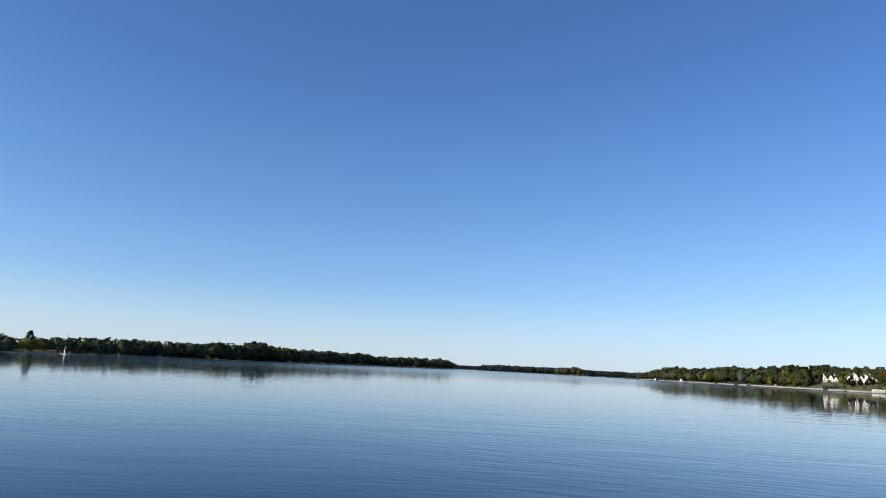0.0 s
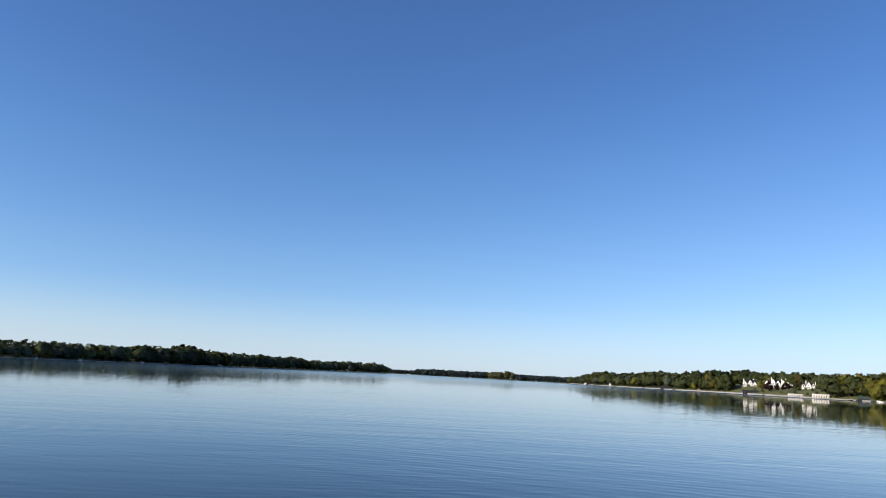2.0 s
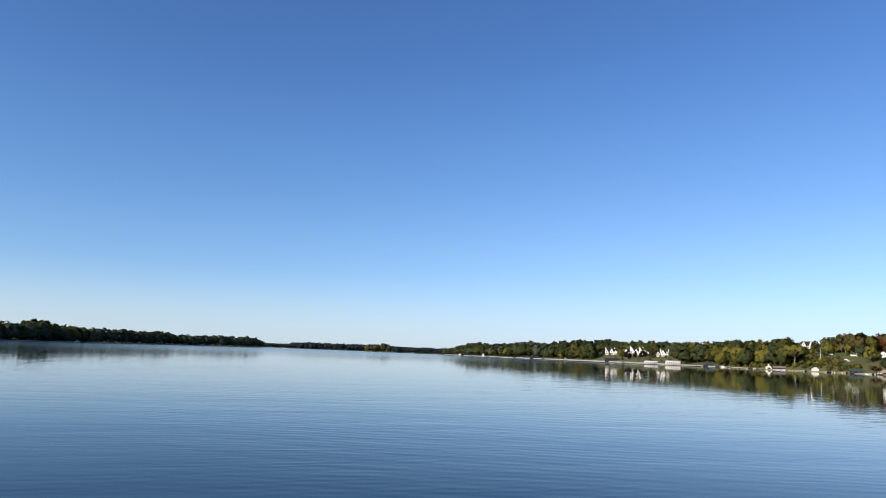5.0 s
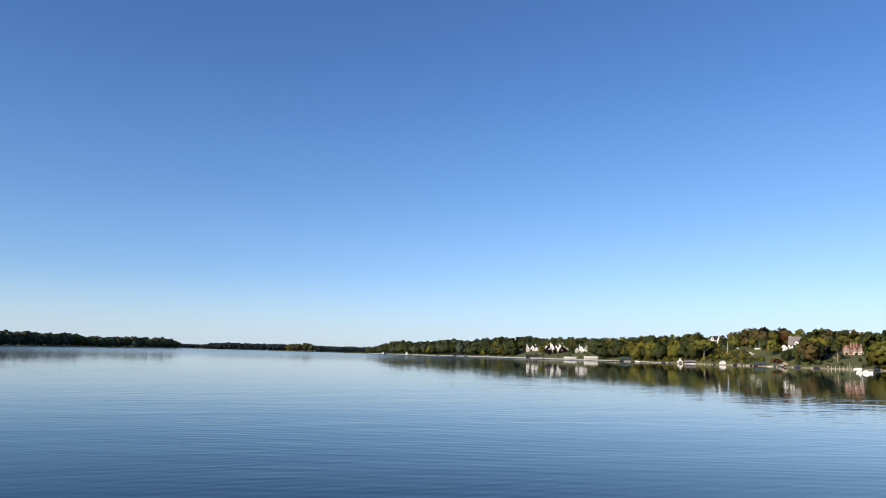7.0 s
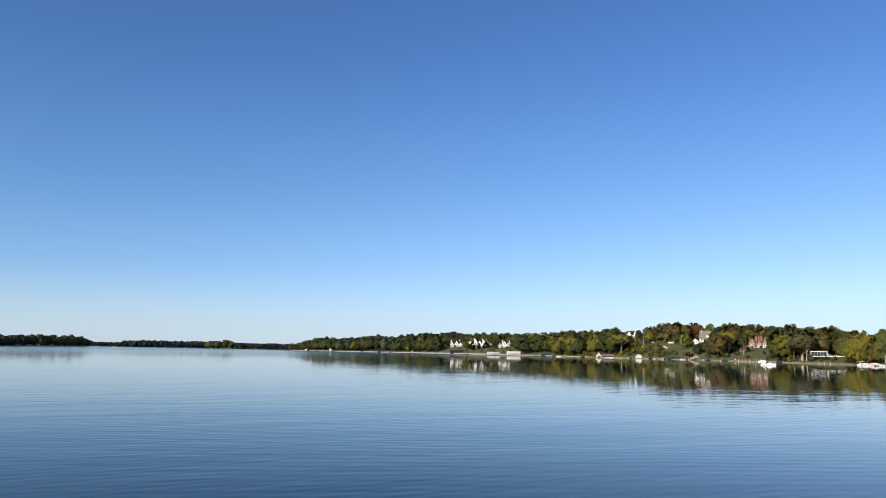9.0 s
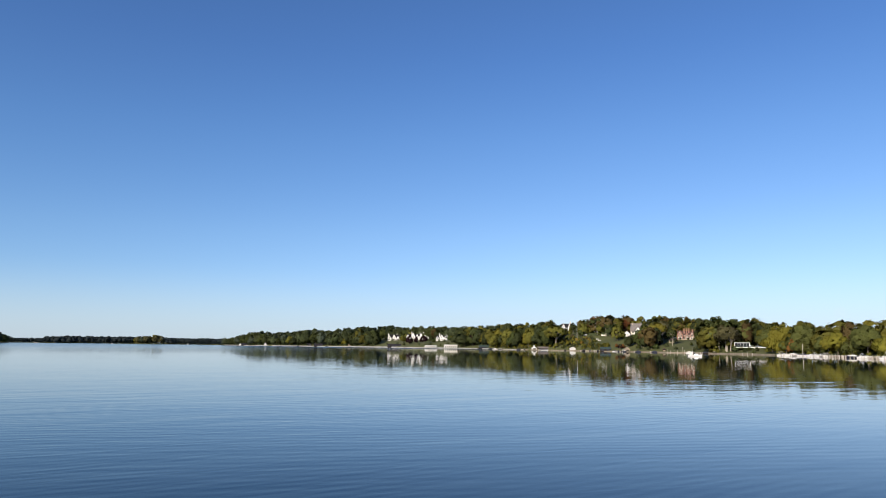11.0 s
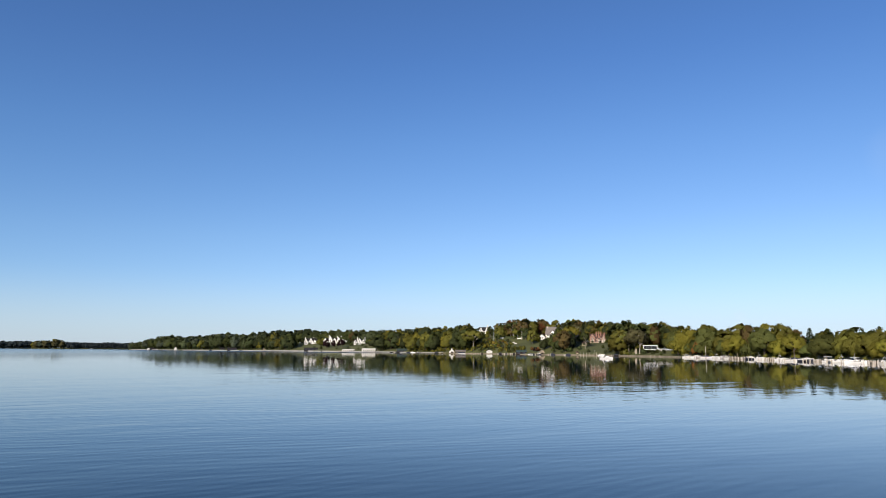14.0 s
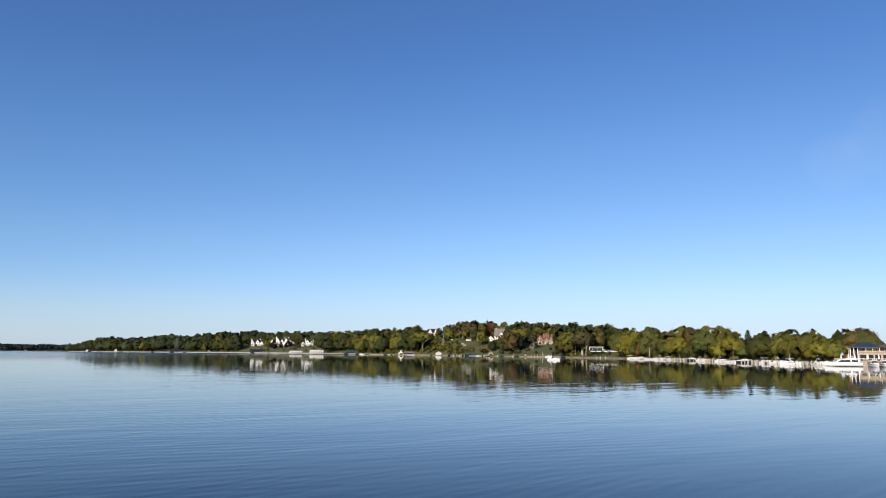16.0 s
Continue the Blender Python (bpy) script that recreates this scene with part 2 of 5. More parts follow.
BRICKROOF = surface("brown_roof_tile", (0.07, 0.04, 0.035), (0.12, 0.07, 0.06), 0.8, fine=5, broad=0.4)
SANDSTONE = surface("sandstone", (0.3, 0.25, 0.19), (0.45, 0.38, 0.29), 0.85, fine=2.5, broad=0.5)
ORANGE = surface("orange_brick", (0.42, 0.22, 0.1), (0.55, 0.31, 0.16), 0.8, fine=4, broad=0.5)
WOOD = surface("weathered_wood", (0.22, 0.18, 0.13), (0.4, 0.34, 0.26), 0.85, fine=6, broad=0.7, jitter=0.15)
DARKWOOD = surface("dark_wood", (0.014, 0.012, 0.011), (0.035, 0.03, 0.026), 0.9, fine=5, broad=0.5, spec=0.1)
POST = surface("pale_post", (0.38, 0.35, 0.3), (0.58, 0.54, 0.47), 0.8, fine=5, broad=0.8, jitter=0.2)
CANVAS = surface("white_canvas", (0.58, 0.57, 0.54), (0.7, 0.69, 0.66), 0.8, fine=3, broad=0.6)
BLUECOVER = surface("navy_canvas", (0.012, 0.016, 0.03), (0.03, 0.035, 0.06), 0.75, fine=3, broad=0.6)
HEDGE = surface("hedge_leaves", (0.02, 0.03, 0.01), (0.055, 0.07, 0.022), 0.9, fine=3, broad=0.3, bump=0.15)
GLASS = pane_glass("dark_glass")
STEEL = surface("steel", (0.5, 0.5, 0.5), (0.65, 0.65, 0.65), 0.35, metal=0.9, fine=5, broad=0.5)

GREEN = leaves("leaf_green", (0.057, 0.071, 0.025), (0.1, 0.124, 0.043), 0.42)
DEEP = leaves("leaf_deep_green", (0.0472, 0.059, 0.02596), (0.0826, 0.1015, 0.04484), 0.42)
OLIVE = leaves("leaf_olive", (0.114, 0.111, 0.025), (0.194, 0.188, 0.043), 0.42)
YELLOW = leaves("leaf_yellow_green", (0.168, 0.158, 0.028), (0.285, 0.27, 0.048), 0.42)
GOLD = leaves("leaf_gold", (0.1998, 0.1402, 0.02974), (0.3608, 0.2531, 0.05369), 0.42)
RUST = leaves("leaf_rust", (0.121, 0.054, 0.0216), (0.2184, 0.0975, 0.039), 0.42)
BROWN = leaves("leaf_brown_green", (0.104, 0.078, 0.032), (0.172, 0.13, 0.053), 0.42)
PURPLE = leaves("leaf_purple", (0.0245, 0.0137, 0.0166), (0.0442, 0.0247, 0.0299), 0.42)
NEEDLE = leaves("needle_green", (0.02094, 0.0288, 0.0158), (0.03786, 0.052, 0.0286), 0.1)
GREY = leaves("leaf_grey_twig", (0.09204, 0.08732, 0.04248), (0.1652, 0.1558, 0.07316), 0.42)
AMBER = leaves("leaf_amber", (0.24, 0.105, 0.035), (0.36, 0.165, 0.055), 0.42)
COOL = leaves("leaf_cool_green", (0.07316, 0.09086, 0.04484), (0.1227, 0.151, 0.07316), 0.42)
# distance haze painted into the far leaves as a bluish grey tint
FAR_HAZED = leaves("leaf_far_hazed", (0.055, 0.071, 0.076), (0.064, 0.082, 0.086), 0.5)
MOSS = leaves("leaf_moss_green", (0.098, 0.112, 0.036), (0.168, 0.19, 0.06), 0.42)
# haze over the remoter woods, put into a paler, greyer leaf colour
MISTY = leaves("leaf_hazed_green", (0.085, 0.108, 0.074), (0.135, 0.168, 0.112), 0.42)


# ---------------------------------------------------------------- mesh helpers
def part(name, bm, material, parent, label=""):
    me = bpy.data.meshes.new(name)
    bmesh.ops.recalc_face_normals(bm, faces=bm.faces)
    bm.to_mesh(me)
    bm.free()
    me.materials.append(material)
    ob = new(name, me)
    ob.parent = parent
    return tagged(ob, label)


def thing(name, label, category, m, group="", kind=""):
    ob = tagged(new(name), label, category, group, kind)
    ob.matrix_world = m
    return ob


def bx(bm, x0, y0, z0, x1, y1, z1):
    v = [bm.verts.new((x, y, z)) for z in (z0, z1) for x, y in ((x0, y0), (x1, y0), (x1, y1), (x0, y1))]
    for f in ((3, 2, 1, 0), (4, 5, 6, 7), (0, 1, 5, 4), (1, 2, 6, 5), (2, 3, 7, 6), (3, 0, 4, 7)):
        bm.faces.new([v[i] for i in f])
    return bm


def box(x0, y0, z0, x1, y1, z1):
    return bx(bmesh.new(), x0, y0, z0, x1, y1, z1)


def loft(bm, rings, caps=True):
    """Joins closed rings of equally many points."""
    vs = [[bm.verts.new(p) for p in r] for r in rings]
    k = len(vs[0])
    for a, b in zip(vs, vs[1:]):
        for i in range(k):
            bm.faces.new((a[i], a[(i + 1) % k], b[(i + 1) % k], b[i]))
    if caps:
        bm.faces.new(vs[0][::-1])
        bm.faces.new(vs[-1])
    return bm


def rod(bm, p, q, r0, r1=None, n=6):
    p, q = Vector(p), Vector(q)
    r1 = r0 if r1 is None else r1
    turn = (q - p).to_track_quat("Z", "Y").to_matrix()
    ring = lambda c, r: [c + turn @ Vector((r * math.cos(2 * math.pi * i / n), r * math.sin(2 * math.pi * i / n), 0)) for i in range(n)]
    return loft(bm, [ring(p, r0), ring(q, r1)])


def prism_y(pts, y0, y1):
    """A polygon in x, z drawn out along y."""
    return loft(bmesh.new(), [[(x, y0, z) for x, z in pts], [(x, y1, z) for x, z in pts]])


def prism_x(pts, x0, x1):
    return loft(bmesh.new(), [[(x0, y, z) for y, z in pts], [(x1, y, z) for y, z in pts]])


def quad_mesh(name, quads, materials, index=None):
    """Loose four-cornered leaves from an array (n, 5, 3): corners, and a point out along the crown's swell."""
    k = len(quads)
    swell = quads[:, 4] - quads[:, :4].mean(1)
    swell /= np.maximum(np.linalg.norm(swell, axis=1, keepdims=True), 1e-9)
    quads = quads[:, :4]
    me = bpy.data.meshes.new(name)
    me.vertices.add(4 * k)
    me.vertices.foreach_set("co", np.ascontiguousarray(quads, dtype=np.float32).ravel())
    me.loops.add(4 * k)
    me.loops.foreach_set("vertex_index", np.arange(4 * k, dtype=np.int32))
    me.polygons.add(k)
    me.polygons.foreach_set("loop_start", np.arange(0, 4 * k, 4, dtype=np.int32))
    for m in materials:
        me.materials.append(m)
    if index is not None:
        me.polygons.foreach_set("material_index", np.asarray(index, dtype=np.int32))
    me.attributes.new("swell", "FLOAT_VECTOR", "POINT").data.foreach_set("vector", np.repeat(swell, 4, axis=0).astype(np.float32).ravel())
    me.update(calc_edges=True)
    return me


# ---------------------------------------------------------------- the lie of the land
# bearing clockwise from y in degrees, metres from the camera to the water's edge
SHORE = [(-180, 14), (-120, 40), (-85, 280), (-60, 430), (-40, 475), (-31, 505), (-27, 585), (-21, 700), (-11, 980), (-3.3, 1650), (1.4, 2300),
         (1.42, 2940), (9.4, 2940), (9.5, 2620), (11.2, 2620), (11.3, 2940), (15.5, 2940), (15.52, 1860), (17.5, 1690), (19, 1600), (23.9, 1450), (28.4, 1280),
         (33.8, 1140), (39.3, 960), (43.8, 880), (48.2, 790), (54.2, 670), (57, 615), (59, 558), (61.8, 506), (63.4, 465), (65.4, 416), (69.5, 370), (70.9, 352), (74.2, 342), (85, 310), (120, 60), (180, 14)]
# bearing, height of the rise behind the shore, metres over which it rises, height of the bank
RISE = [(-180, 2, 60, 0.8), (-31, 4, 150, 0.4), (-24, 6, 150, 0.4), (-18, 10, 160, 0.4), (-14, 13, 160, 0.4), (-10, 7, 150, 0.4), (-4, 5, 120, 0.4), (1.4, 2.5, 100, 0.4),
        (1.42, 12, 500, 1), (9, 14, 500, 1), (9.5, 3, 300, 1), (11.2, 3, 300, 1), (11.3, 14, 500, 1), (15.5, 9, 400, 1), (15.52, 2, 120, 1.2), (17, 3, 120, 1.2), (20, 8, 150, 1.4), (24, 12, 150, 1.6),
        (28, 16, 140, 2.0), (34, 16, 150, 1.6), (39, 20, 160, 1.0), (42.3, 31, 170, 0.7), (46, 23, 150, 0.7), (48, 20, 140, 0.8), (51, 15, 120, 0.9), (54, 10, 80, 0.9),
        (57, 5, 60, 0.9), (60, 3, 60, 1.0), (70, 3, 60, 1.0), (72, 1.8, 60, 1.6), (85, 2, 60, 1.6), (180, 2, 60, 1)]
_sa, _sd = (np.array(c, float) for c in zip(*SHORE))
_ra, _rh, _rr, _rb = (np.array(c, float) for c in zip(*RISE))


def shore(a):
    return float(np.interp(a, _sa, _sd))


def ground_z(a, off):
    h, run, bank = (float(np.interp(a, _ra, c)) for c in (_rh, _rr, _rb))
    if off <= 0:
        return max(-4.0, -0.3 + 0.16 * off)
    s = min(max((off - 6) / run, 0), 1)
    x, y = math.sin(radians(a)) * (shore(a) + off), math.cos(radians(a)) * (shore(a) + off)
    lump = 0.5 * noise.noise((x * 0.02, y * 0.02, 0)) * min(1, off / 30)
    return bank + (h - bank) * (1 - (1 - s) ** 1.6) + lump


def spot(a, off, z=None, turn=0.0):
    """The pose of a thing that faces the camera from bearing a, off metres behind the water's edge."""
    d = shore(a) + off
    return pose(d * math.sin(radians(a)), d * math.cos(radians(a)), ground_z(a, off) if z is None else z, 0, 0, -a + turn)


def afloat(a, d, turn=0.0, z=0.0):
    return pose(d * math.sin(radians(a)), d * math.cos(radians(a)), z, 0, 0, -a + turn)


def build_ground():
    az = sorted({*np.arange(-180, -44, 4.0), *np.arange(-44, 86, 0.35).round(3), *np.arange(88, 180, 4.0), *(b for b in _sa if -180 < b < 180)})
    offs = [-1e6, -60, -20, -6, -1.0, -0.2, 0.1, 3, 7, 12, 20, 30, 42, 56, 72, 90, 110, 135, 165, 200, 260, 360, 600, 1200]
    verts, faces = [], []
    for a in az:
        s, c, d = math.sin(radians(a)), math.cos(radians(a)), shore(a)
        for k, off in enumerate(offs):
            r = max(d + off, d * (0.04 + 0.16 * k)) if off < 0 else d + off
            o = r - d if off < 0 else off
            verts.append((r * s, r * c, ground_z(a, o) if off != -0.2 else -0.5))
        verts.append((4900 * s, 4900 * c, ground_z(a, 1200)))
    k, n = len(offs) + 1, len(az)
    for i in range(n):
        j = (i + 1) % n
        for q in range(k - 1):
            faces.append((i * k + q, j * k + q, j * k + q + 1, i * k + q + 1))
    faces.append([i * k for i in range(n)][::-1])
    me = bpy.data.meshes.new("ground")
    me.from_pydata(verts, [], faces)
    me.materials.append(GRASS)
    me.update()
    return tagged(new("ground", me), "grassy shore rising in low hills round the lake", "ground", kind="structure")


def build_water():
    bm = bmesh.new()
    n = 96
    ring = [bm.verts.new((4890 * math.cos(2 * math.pi * i / n), 4890 * math.sin(2 * math.pi * i / n), 0)) for i in range(n)]
    mid = bm.verts.new((0, 0, 0))
    for i in range(n):
        bm.faces.new((mid, ring[i], ring[(i + 1) % n]))
    return tagged(part("water", bm, WATER, None), "calm blue lake with small ripples", "water", kind="structure")


def build_seawall(a0, a1, name, label, stone):
    bm = bmesh.new()
    rings = []
    for a in np.linspace(a0, a1, int((a1 - a0) / 0.3) + 2):
        s, c, d = math.sin(radians(a)), math.cos(radians(a)), shore(a)
        top = float(np.interp(a, _ra, _rb)) + 0.12
        rings.append([((d + o) * s, (d + o) * c, z) for o, z in ((-0.5, -0.8), (-0.35, top), (0.45, top), (0.45, -0.8))])
    return tagged(part(name, loft(bm, rings), stone, None), label, "seawall", kind="structure")


build_ground()
build_water()
# left strip is added: stone in place of ruffled water reflecting the sky
build_seawall(-31.5, 1.3, "seawall", "low stone edge standing in for a pale line of ruffled water", SEAWALL)
build_seawall(15.6, 38.5, "seawall", "long pale stone seawall along the shore", SEAWALL)
build_seawall(38.6, 57.2, "seawall", "tan stone seawall below lawns and gardens", SHOREWALL)
build_seawall(57.3, 80, "seawall", "low stone seawall behind the marina", SHOREWALL)


# ---------------------------------------------------------------- trees
def leaf_quads(rng, pos, nrm, size, tall=1.0, swell=None):
    """Uneven four-cornered leaf clumps at pos, facing nrm; swell is the way that the bough bulges there."""
    k = len(pos)
    nrm = nrm / np.maximum(np.linalg.norm(nrm, axis=1, keepdims=True), 1e-6)
    t1 = np.cross(nrm, rng.normal(size=(k, 3)))
    if tall > 1:
        t1 = np.cross(nrm, np.tile([0, 0, 1.0], (k, 1)) + 0.05 * rng.normal(size=(k, 3)))
    t1 /= np.maximum(np.linalg.norm(t1, axis=1, keepdims=True), 1e-6)
    t2 = np.cross(nrm, t1)
    s = size * rng.uniform(0.6, 1.2, (k, 1))
    q = []
    for u, v in ((-1, -1), (1, -1), (1, 1), (-1, 1)):
        q.append(pos + s * (u * rng.uniform(0.25, 0.62, (k, 1)) * t1 + v * tall * rng.uniform(0.25, 0.62, (k, 1)) * t2))
    swell = nrm if swell is None else swell / np.maximum(np.linalg.norm(swell, axis=1, keepdims=True), 1e-6)
    q.append(np.mean(q, 0) + 0.02 * swell)
    return np.stack(q, 1)


def broad_crown(seed, domes, lobes, per, wide, base, leaf, lean=0.0, ragged=0.0):
    """A crown of unit height: a leader and side limbs, each a dome of boughs set with leaves."""
    rng = np.random.default_rng(seed)
    tall = 1 - base
    mids, axes = [np.array([0, 0, base + 0.6 * tall])], [np.array([0.66 * wide, 0.66 * wide, 0.4 * tall])]
    for k in range(domes - 1):
        a = 2 * math.pi * (k + 0.3 * rng.normal()) / (domes - 1) + seed
        u = rng.uniform(0.8, 1.15 + 0.2 * ragged)
        far = wide * rng.uniform(0.42, 0.56 + 0.1 * ragged)
        mids.append(np.array([far * math.cos(a), far * math.sin(a), base + tall * rng.uniform(0.3, 0.56)]))
        axes.append(np.array([0.5 * wide * u, 0.5 * wide * u, tall * rng.uniform(0.24, 0.34)]))
    heart = np.array([0, 0, base + 0.42 * tall])
    pos, nrm, bulge, cen, rad, outs = [], [], [], [], [], []
    for c0, ax in zip(mids, axes):
        up = 0.97 - 1.6 * (np.arange(lobes) + 0.5) / lobes
        turn = 2.39996 * np.arange(lobes) + rng.uniform(0, 6.28)
        d = np.stack([np.sqrt(1 - up ** 2) * np.cos(turn), np.sqrt(1 - up ** 2) * np.sin(turn), up], 1) + 0.16 * rng.normal(size=(lobes, 3))
        d /= np.linalg.norm(d, axis=1, keepdims=True)
        r = rng.uniform(0.34, 0.52, lobes) * (0.6 * ax[0] + 0.4 * ax[2])
        for q, way, rr in zip(c0 + d * (ax - 0.55 * r[:, None]) * rng.uniform(0.86, 1.06, (lobes, 1)), d, r):
            if any((((q - m) / x) ** 2).sum() < 0.42 for m, x in zip(mids, axes) if m is not c0):
                continue
            away = (q - heart) / max(np.linalg.norm(q - heart), 1e-3)
            out = 0.6 * way + 0.6 * away
            e = rng.normal(size=(per, 3))
            e /= np.linalg.norm(e, axis=1, keepdims=True)
            e = e[(e @ out) > -0.25]
            pos.append(q + e * np.array([1.0, 1.0, 0.82]) * rr * rng.uniform(0.7, 1.0, (len(e), 1)))
            nrm.append((0.6 * e + 0.75 * out + 0.25 * rng.normal(size=e.shape)) * [1, 1, 0.6])
            bulge.append(0.55 * e + 0.75 * out + 0.15 * rng.normal(size=e.shape))
            cen.append(q)
            rad.append(rr)
            outs.append(out)
    pos = np.concatenate(pos)
    pos[:, 0] += lean * pos[:, 2]
    q = leaf_quads(rng, pos, np.concatenate(nrm), leaf, 1.0, np.concatenate(bulge))
    # broad leaf masses inside each bough close the gaps
    cen, out, r3 = np.repeat(np.array(cen), 3, axis=0), np.repeat(np.array(outs), 3, axis=0), np.repeat(np.array(rad), 3)[:, None]
    face = out * [1, 1, 0.5] + 0.3 * rng.normal(size=out.shape)
    face /= np.linalg.norm(face, axis=1, keepdims=True)
    q = np.concatenate([q, leaf_quads(rng, cen + 0.3 * r3 * face, face, 1.25 * r3, 1.0, out)])
    q[..., 2] *= 1.0 / max(np.percentile(q[..., 2], 99.5), 0.5)
    return q


def willow_crown(seed, per, wide, leaf):
    rng = np.random.default_rng(seed)
    pos, nrm = [], []
    for i in range(34):
        a, r = rng.uniform(0, 2 * math.pi), wide * math.sqrt(rng.random())
        top = 0.98 - 0.5 * (r / wide) ** 2 - 0.1 * rng.random()
        length = top - rng.uniform(0.12, 0.35)
        k = per
        u = rng.random(k)
        w = 0.085 * (0.5 + u)
        p = np.stack([r * math.cos(a) * (1 + 0.12 * u) + w * rng.normal(size=k) * 0.7, r * math.sin(a) * (1 + 0.12 * u) + w * rng.normal(size=k) * 0.7, top - u * length], 1)
        pos.append(p)
        nrm.append(p * [1, 1, 0] + 0.2 * rng.normal(size=p.shape) + [0, 0, 0.05])
    return leaf_quads(rng, np.concatenate(pos), np.concatenate(nrm), leaf, 2.0)


def spruce_crown(seed, per, wide, leaf):
    rng = np.random.default_rng(seed)
    pos, nrm = [], []
    tiers = 15
    for i in range(tiers):
        z = 0.1 + 0.88 * i / tiers
        r = wide * (1 - z) ** 0.85 * rng.uniform(0.75, 1.15) + 0.015
        k = max(8, int(per * (1 - z) + 8))
        a, u = rng.uniform(0, 2 * math.pi, k), np.sqrt(rng.random(k))
        p = np.stack([r * u * np.cos(a), r * u * np.sin(a), z - 0.05 * u + 0.012 * rng.normal(size=k)], 1)
        pos.append(p)
        nrm.append(np.stack([np.cos(a), np.sin(a), 1.1 + 0 * a], 1) + 0.4 * rng.normal(size=(k, 3)))
    return leaf_quads(rng, np.concatenate(pos), np.concatenate(nrm), leaf)


def pine_crown(seed, per, wide, leaf):
    """A tall, uneven pine: flat tufts of needles that step in towards a broken top."""
    rng = np.random.default_rng(seed)
    pos, nrm, bulge = [], [], []
    tufts = 26
    for i in range(tufts):
        z = 0.2 + 0.78 * (i + 0.5 * rng.random()) / tufts
        a = 2.39996 * i + 0.5 * rng.normal()
        r = wide * (1.12 - z) ** 0.7 * rng.uniform(0.35, 1.0)
        e = rng.normal(size=(per, 3))
        e /= np.linalg.norm(e, axis=1, keepdims=True)
        w = rng.uniform(0.08, 0.14) * (1.25 - 0.5 * z)
        pos.append(np.array([r * math.cos(a), r * math.sin(a), z]) + e * [w, w, 0.045] * rng.uniform(0.4, 1.05, (per, 1)))
        nrm.append(e + [0, 0, 0.4])
        bulge.append(0.6 * e + np.array([0.6 * math.cos(a), 0.6 * math.sin(a), 0.5]) + 0.2 * rng.normal(size=e.shape))
    q = leaf_quads(rng, np.concatenate(pos), np.concatenate(nrm), leaf, 1.0, np.concatenate(bulge))
    q[..., 2] *= 1.0 / q[..., 2].max()
    return q


def trunk_mesh(name, seed, top, limbs, r=0.022, spread=0.26, bark=BARK):
    rng = random.Random(seed)
    bm = bmesh.new()
    bend = [Vector((0, 0, -0.06))]
    for i in range(1, 5):
        bend.append(Vector((rng.uniform(-0.015, 0.015) * i, rng.uniform(-0.015, 0.015) * i, top * i / 4)))
    for i in range(4):
        rod(bm, bend[i], bend[i + 1], r * (1.25 if i == 0 else 1 - 0.2 * i), r * (1 - 0.2 * (i + 1)), 7)
    for i in range(limbs):
        a, z = 2 * math.pi * (i + rng.random() * 0.6) / limbs, top * rng.uniform(0.42, 0.9)
        p = Vector((0, 0, z))
        q = p + Vector((math.cos(a) * spread * 0.5, math.sin(a) * spread * 0.5, 0.14))
        e = q + Vector((math.cos(a + 0.3) * spread * 0.5, math.sin(a + 0.3) * spread * 0.5, 0.16))
        rod(bm, p, q, r * 0.5, r * 0.32, 4)
        rod(bm, q, e, r * 0.32, r * 0.1, 3)
    me = bpy.data.meshes.new(name)
    bm.to_mesh(me)
    bm.free()
    me.materials.append(bark)
    return me


# unit crowns by kind: near ones with many small clumps, far ones with fewer
CROWNS = {
    "oak": [broad_crown(10 + i, 5, 13, 46, 0.48 + 0.04 * (i % 3), 0.0, 0.052) for i in range(6)],
    "tall": [broad_crown(20 + i, 4, 14, 46, 0.33 + 0.02 * i, 0.0, 0.05, 0.0, 0.4) for i in range(4)],
    "open": [broad_crown(30 + i, 5, 9, 40, 0.42, 0.34, 0.045, 0.04, 1.0) for i in range(3)],
    "willow": [willow_crown(40 + i, 46, 0.42, 0.036) for i in range(2)],
    "spruce": [spruce_crown(50 + i, 80, 0.2, 0.045) for i in range(2)],
    "pine": [pine_crown(60 + i, 52, 0.24, 0.05) for i in range(3)],
    "shrub": [broad_crown(70 + i, 3, 9, 30, 0.62, -0.1, 0.085) for i in range(3)],
}
FINE_CROWNS = {
    "oak": [broad_crown(210 + i, 6, 16, 96, 0.48 + 0.04 * (i % 3), 0.0, 0.034, 0.0, 0.2) for i in range(6)],
    "tall": [broad_crown(220 + i, 5, 16, 92, 0.34 + 0.02 * i, 0.0, 0.033, 0.0, 0.5) for i in range(4)],
    "open": [broad_crown(230 + i, 6, 10, 80, 0.43, 0.32, 0.032, 0.04, 1.0) for i in range(3)],
}
FAR_CROWNS = {
    "oak": [broad_crown(110 + i, 4, 9, 28, 0.52, -0.06, 0.082) for i in range(6)],
    "tall": [broad_crown(120 + i, 3, 10, 28, 0.37, -0.06, 0.076, 0.0, 0.4) for i in range(4)],
    "pine": [pine_crown(160 + i, 24, 0.26, 0.075) for i in range(3)],
    "spruce": [spruce_crown(150 + i, 40, 0.2, 0.09) for i in range(2)],
}
MID_CROWNS = {
    "oak": [broad_crown(310 + i, 6, 13, 62, 0.48 + 0.03 * (i % 3), 0.0, 0.042, 0.0, 0.2) for i in range(4)],
    "tall": [broad_crown(320 + i, 5, 13, 60, 0.34 + 0.02 * i, 0.0, 0.04, 0.0, 0.5) for i in range(3)],
}
LOW_CROWNS = [broad_crown(180 + i, 2, 8, 12, 0.55, -0.06, 0.16) for i in range(6)]
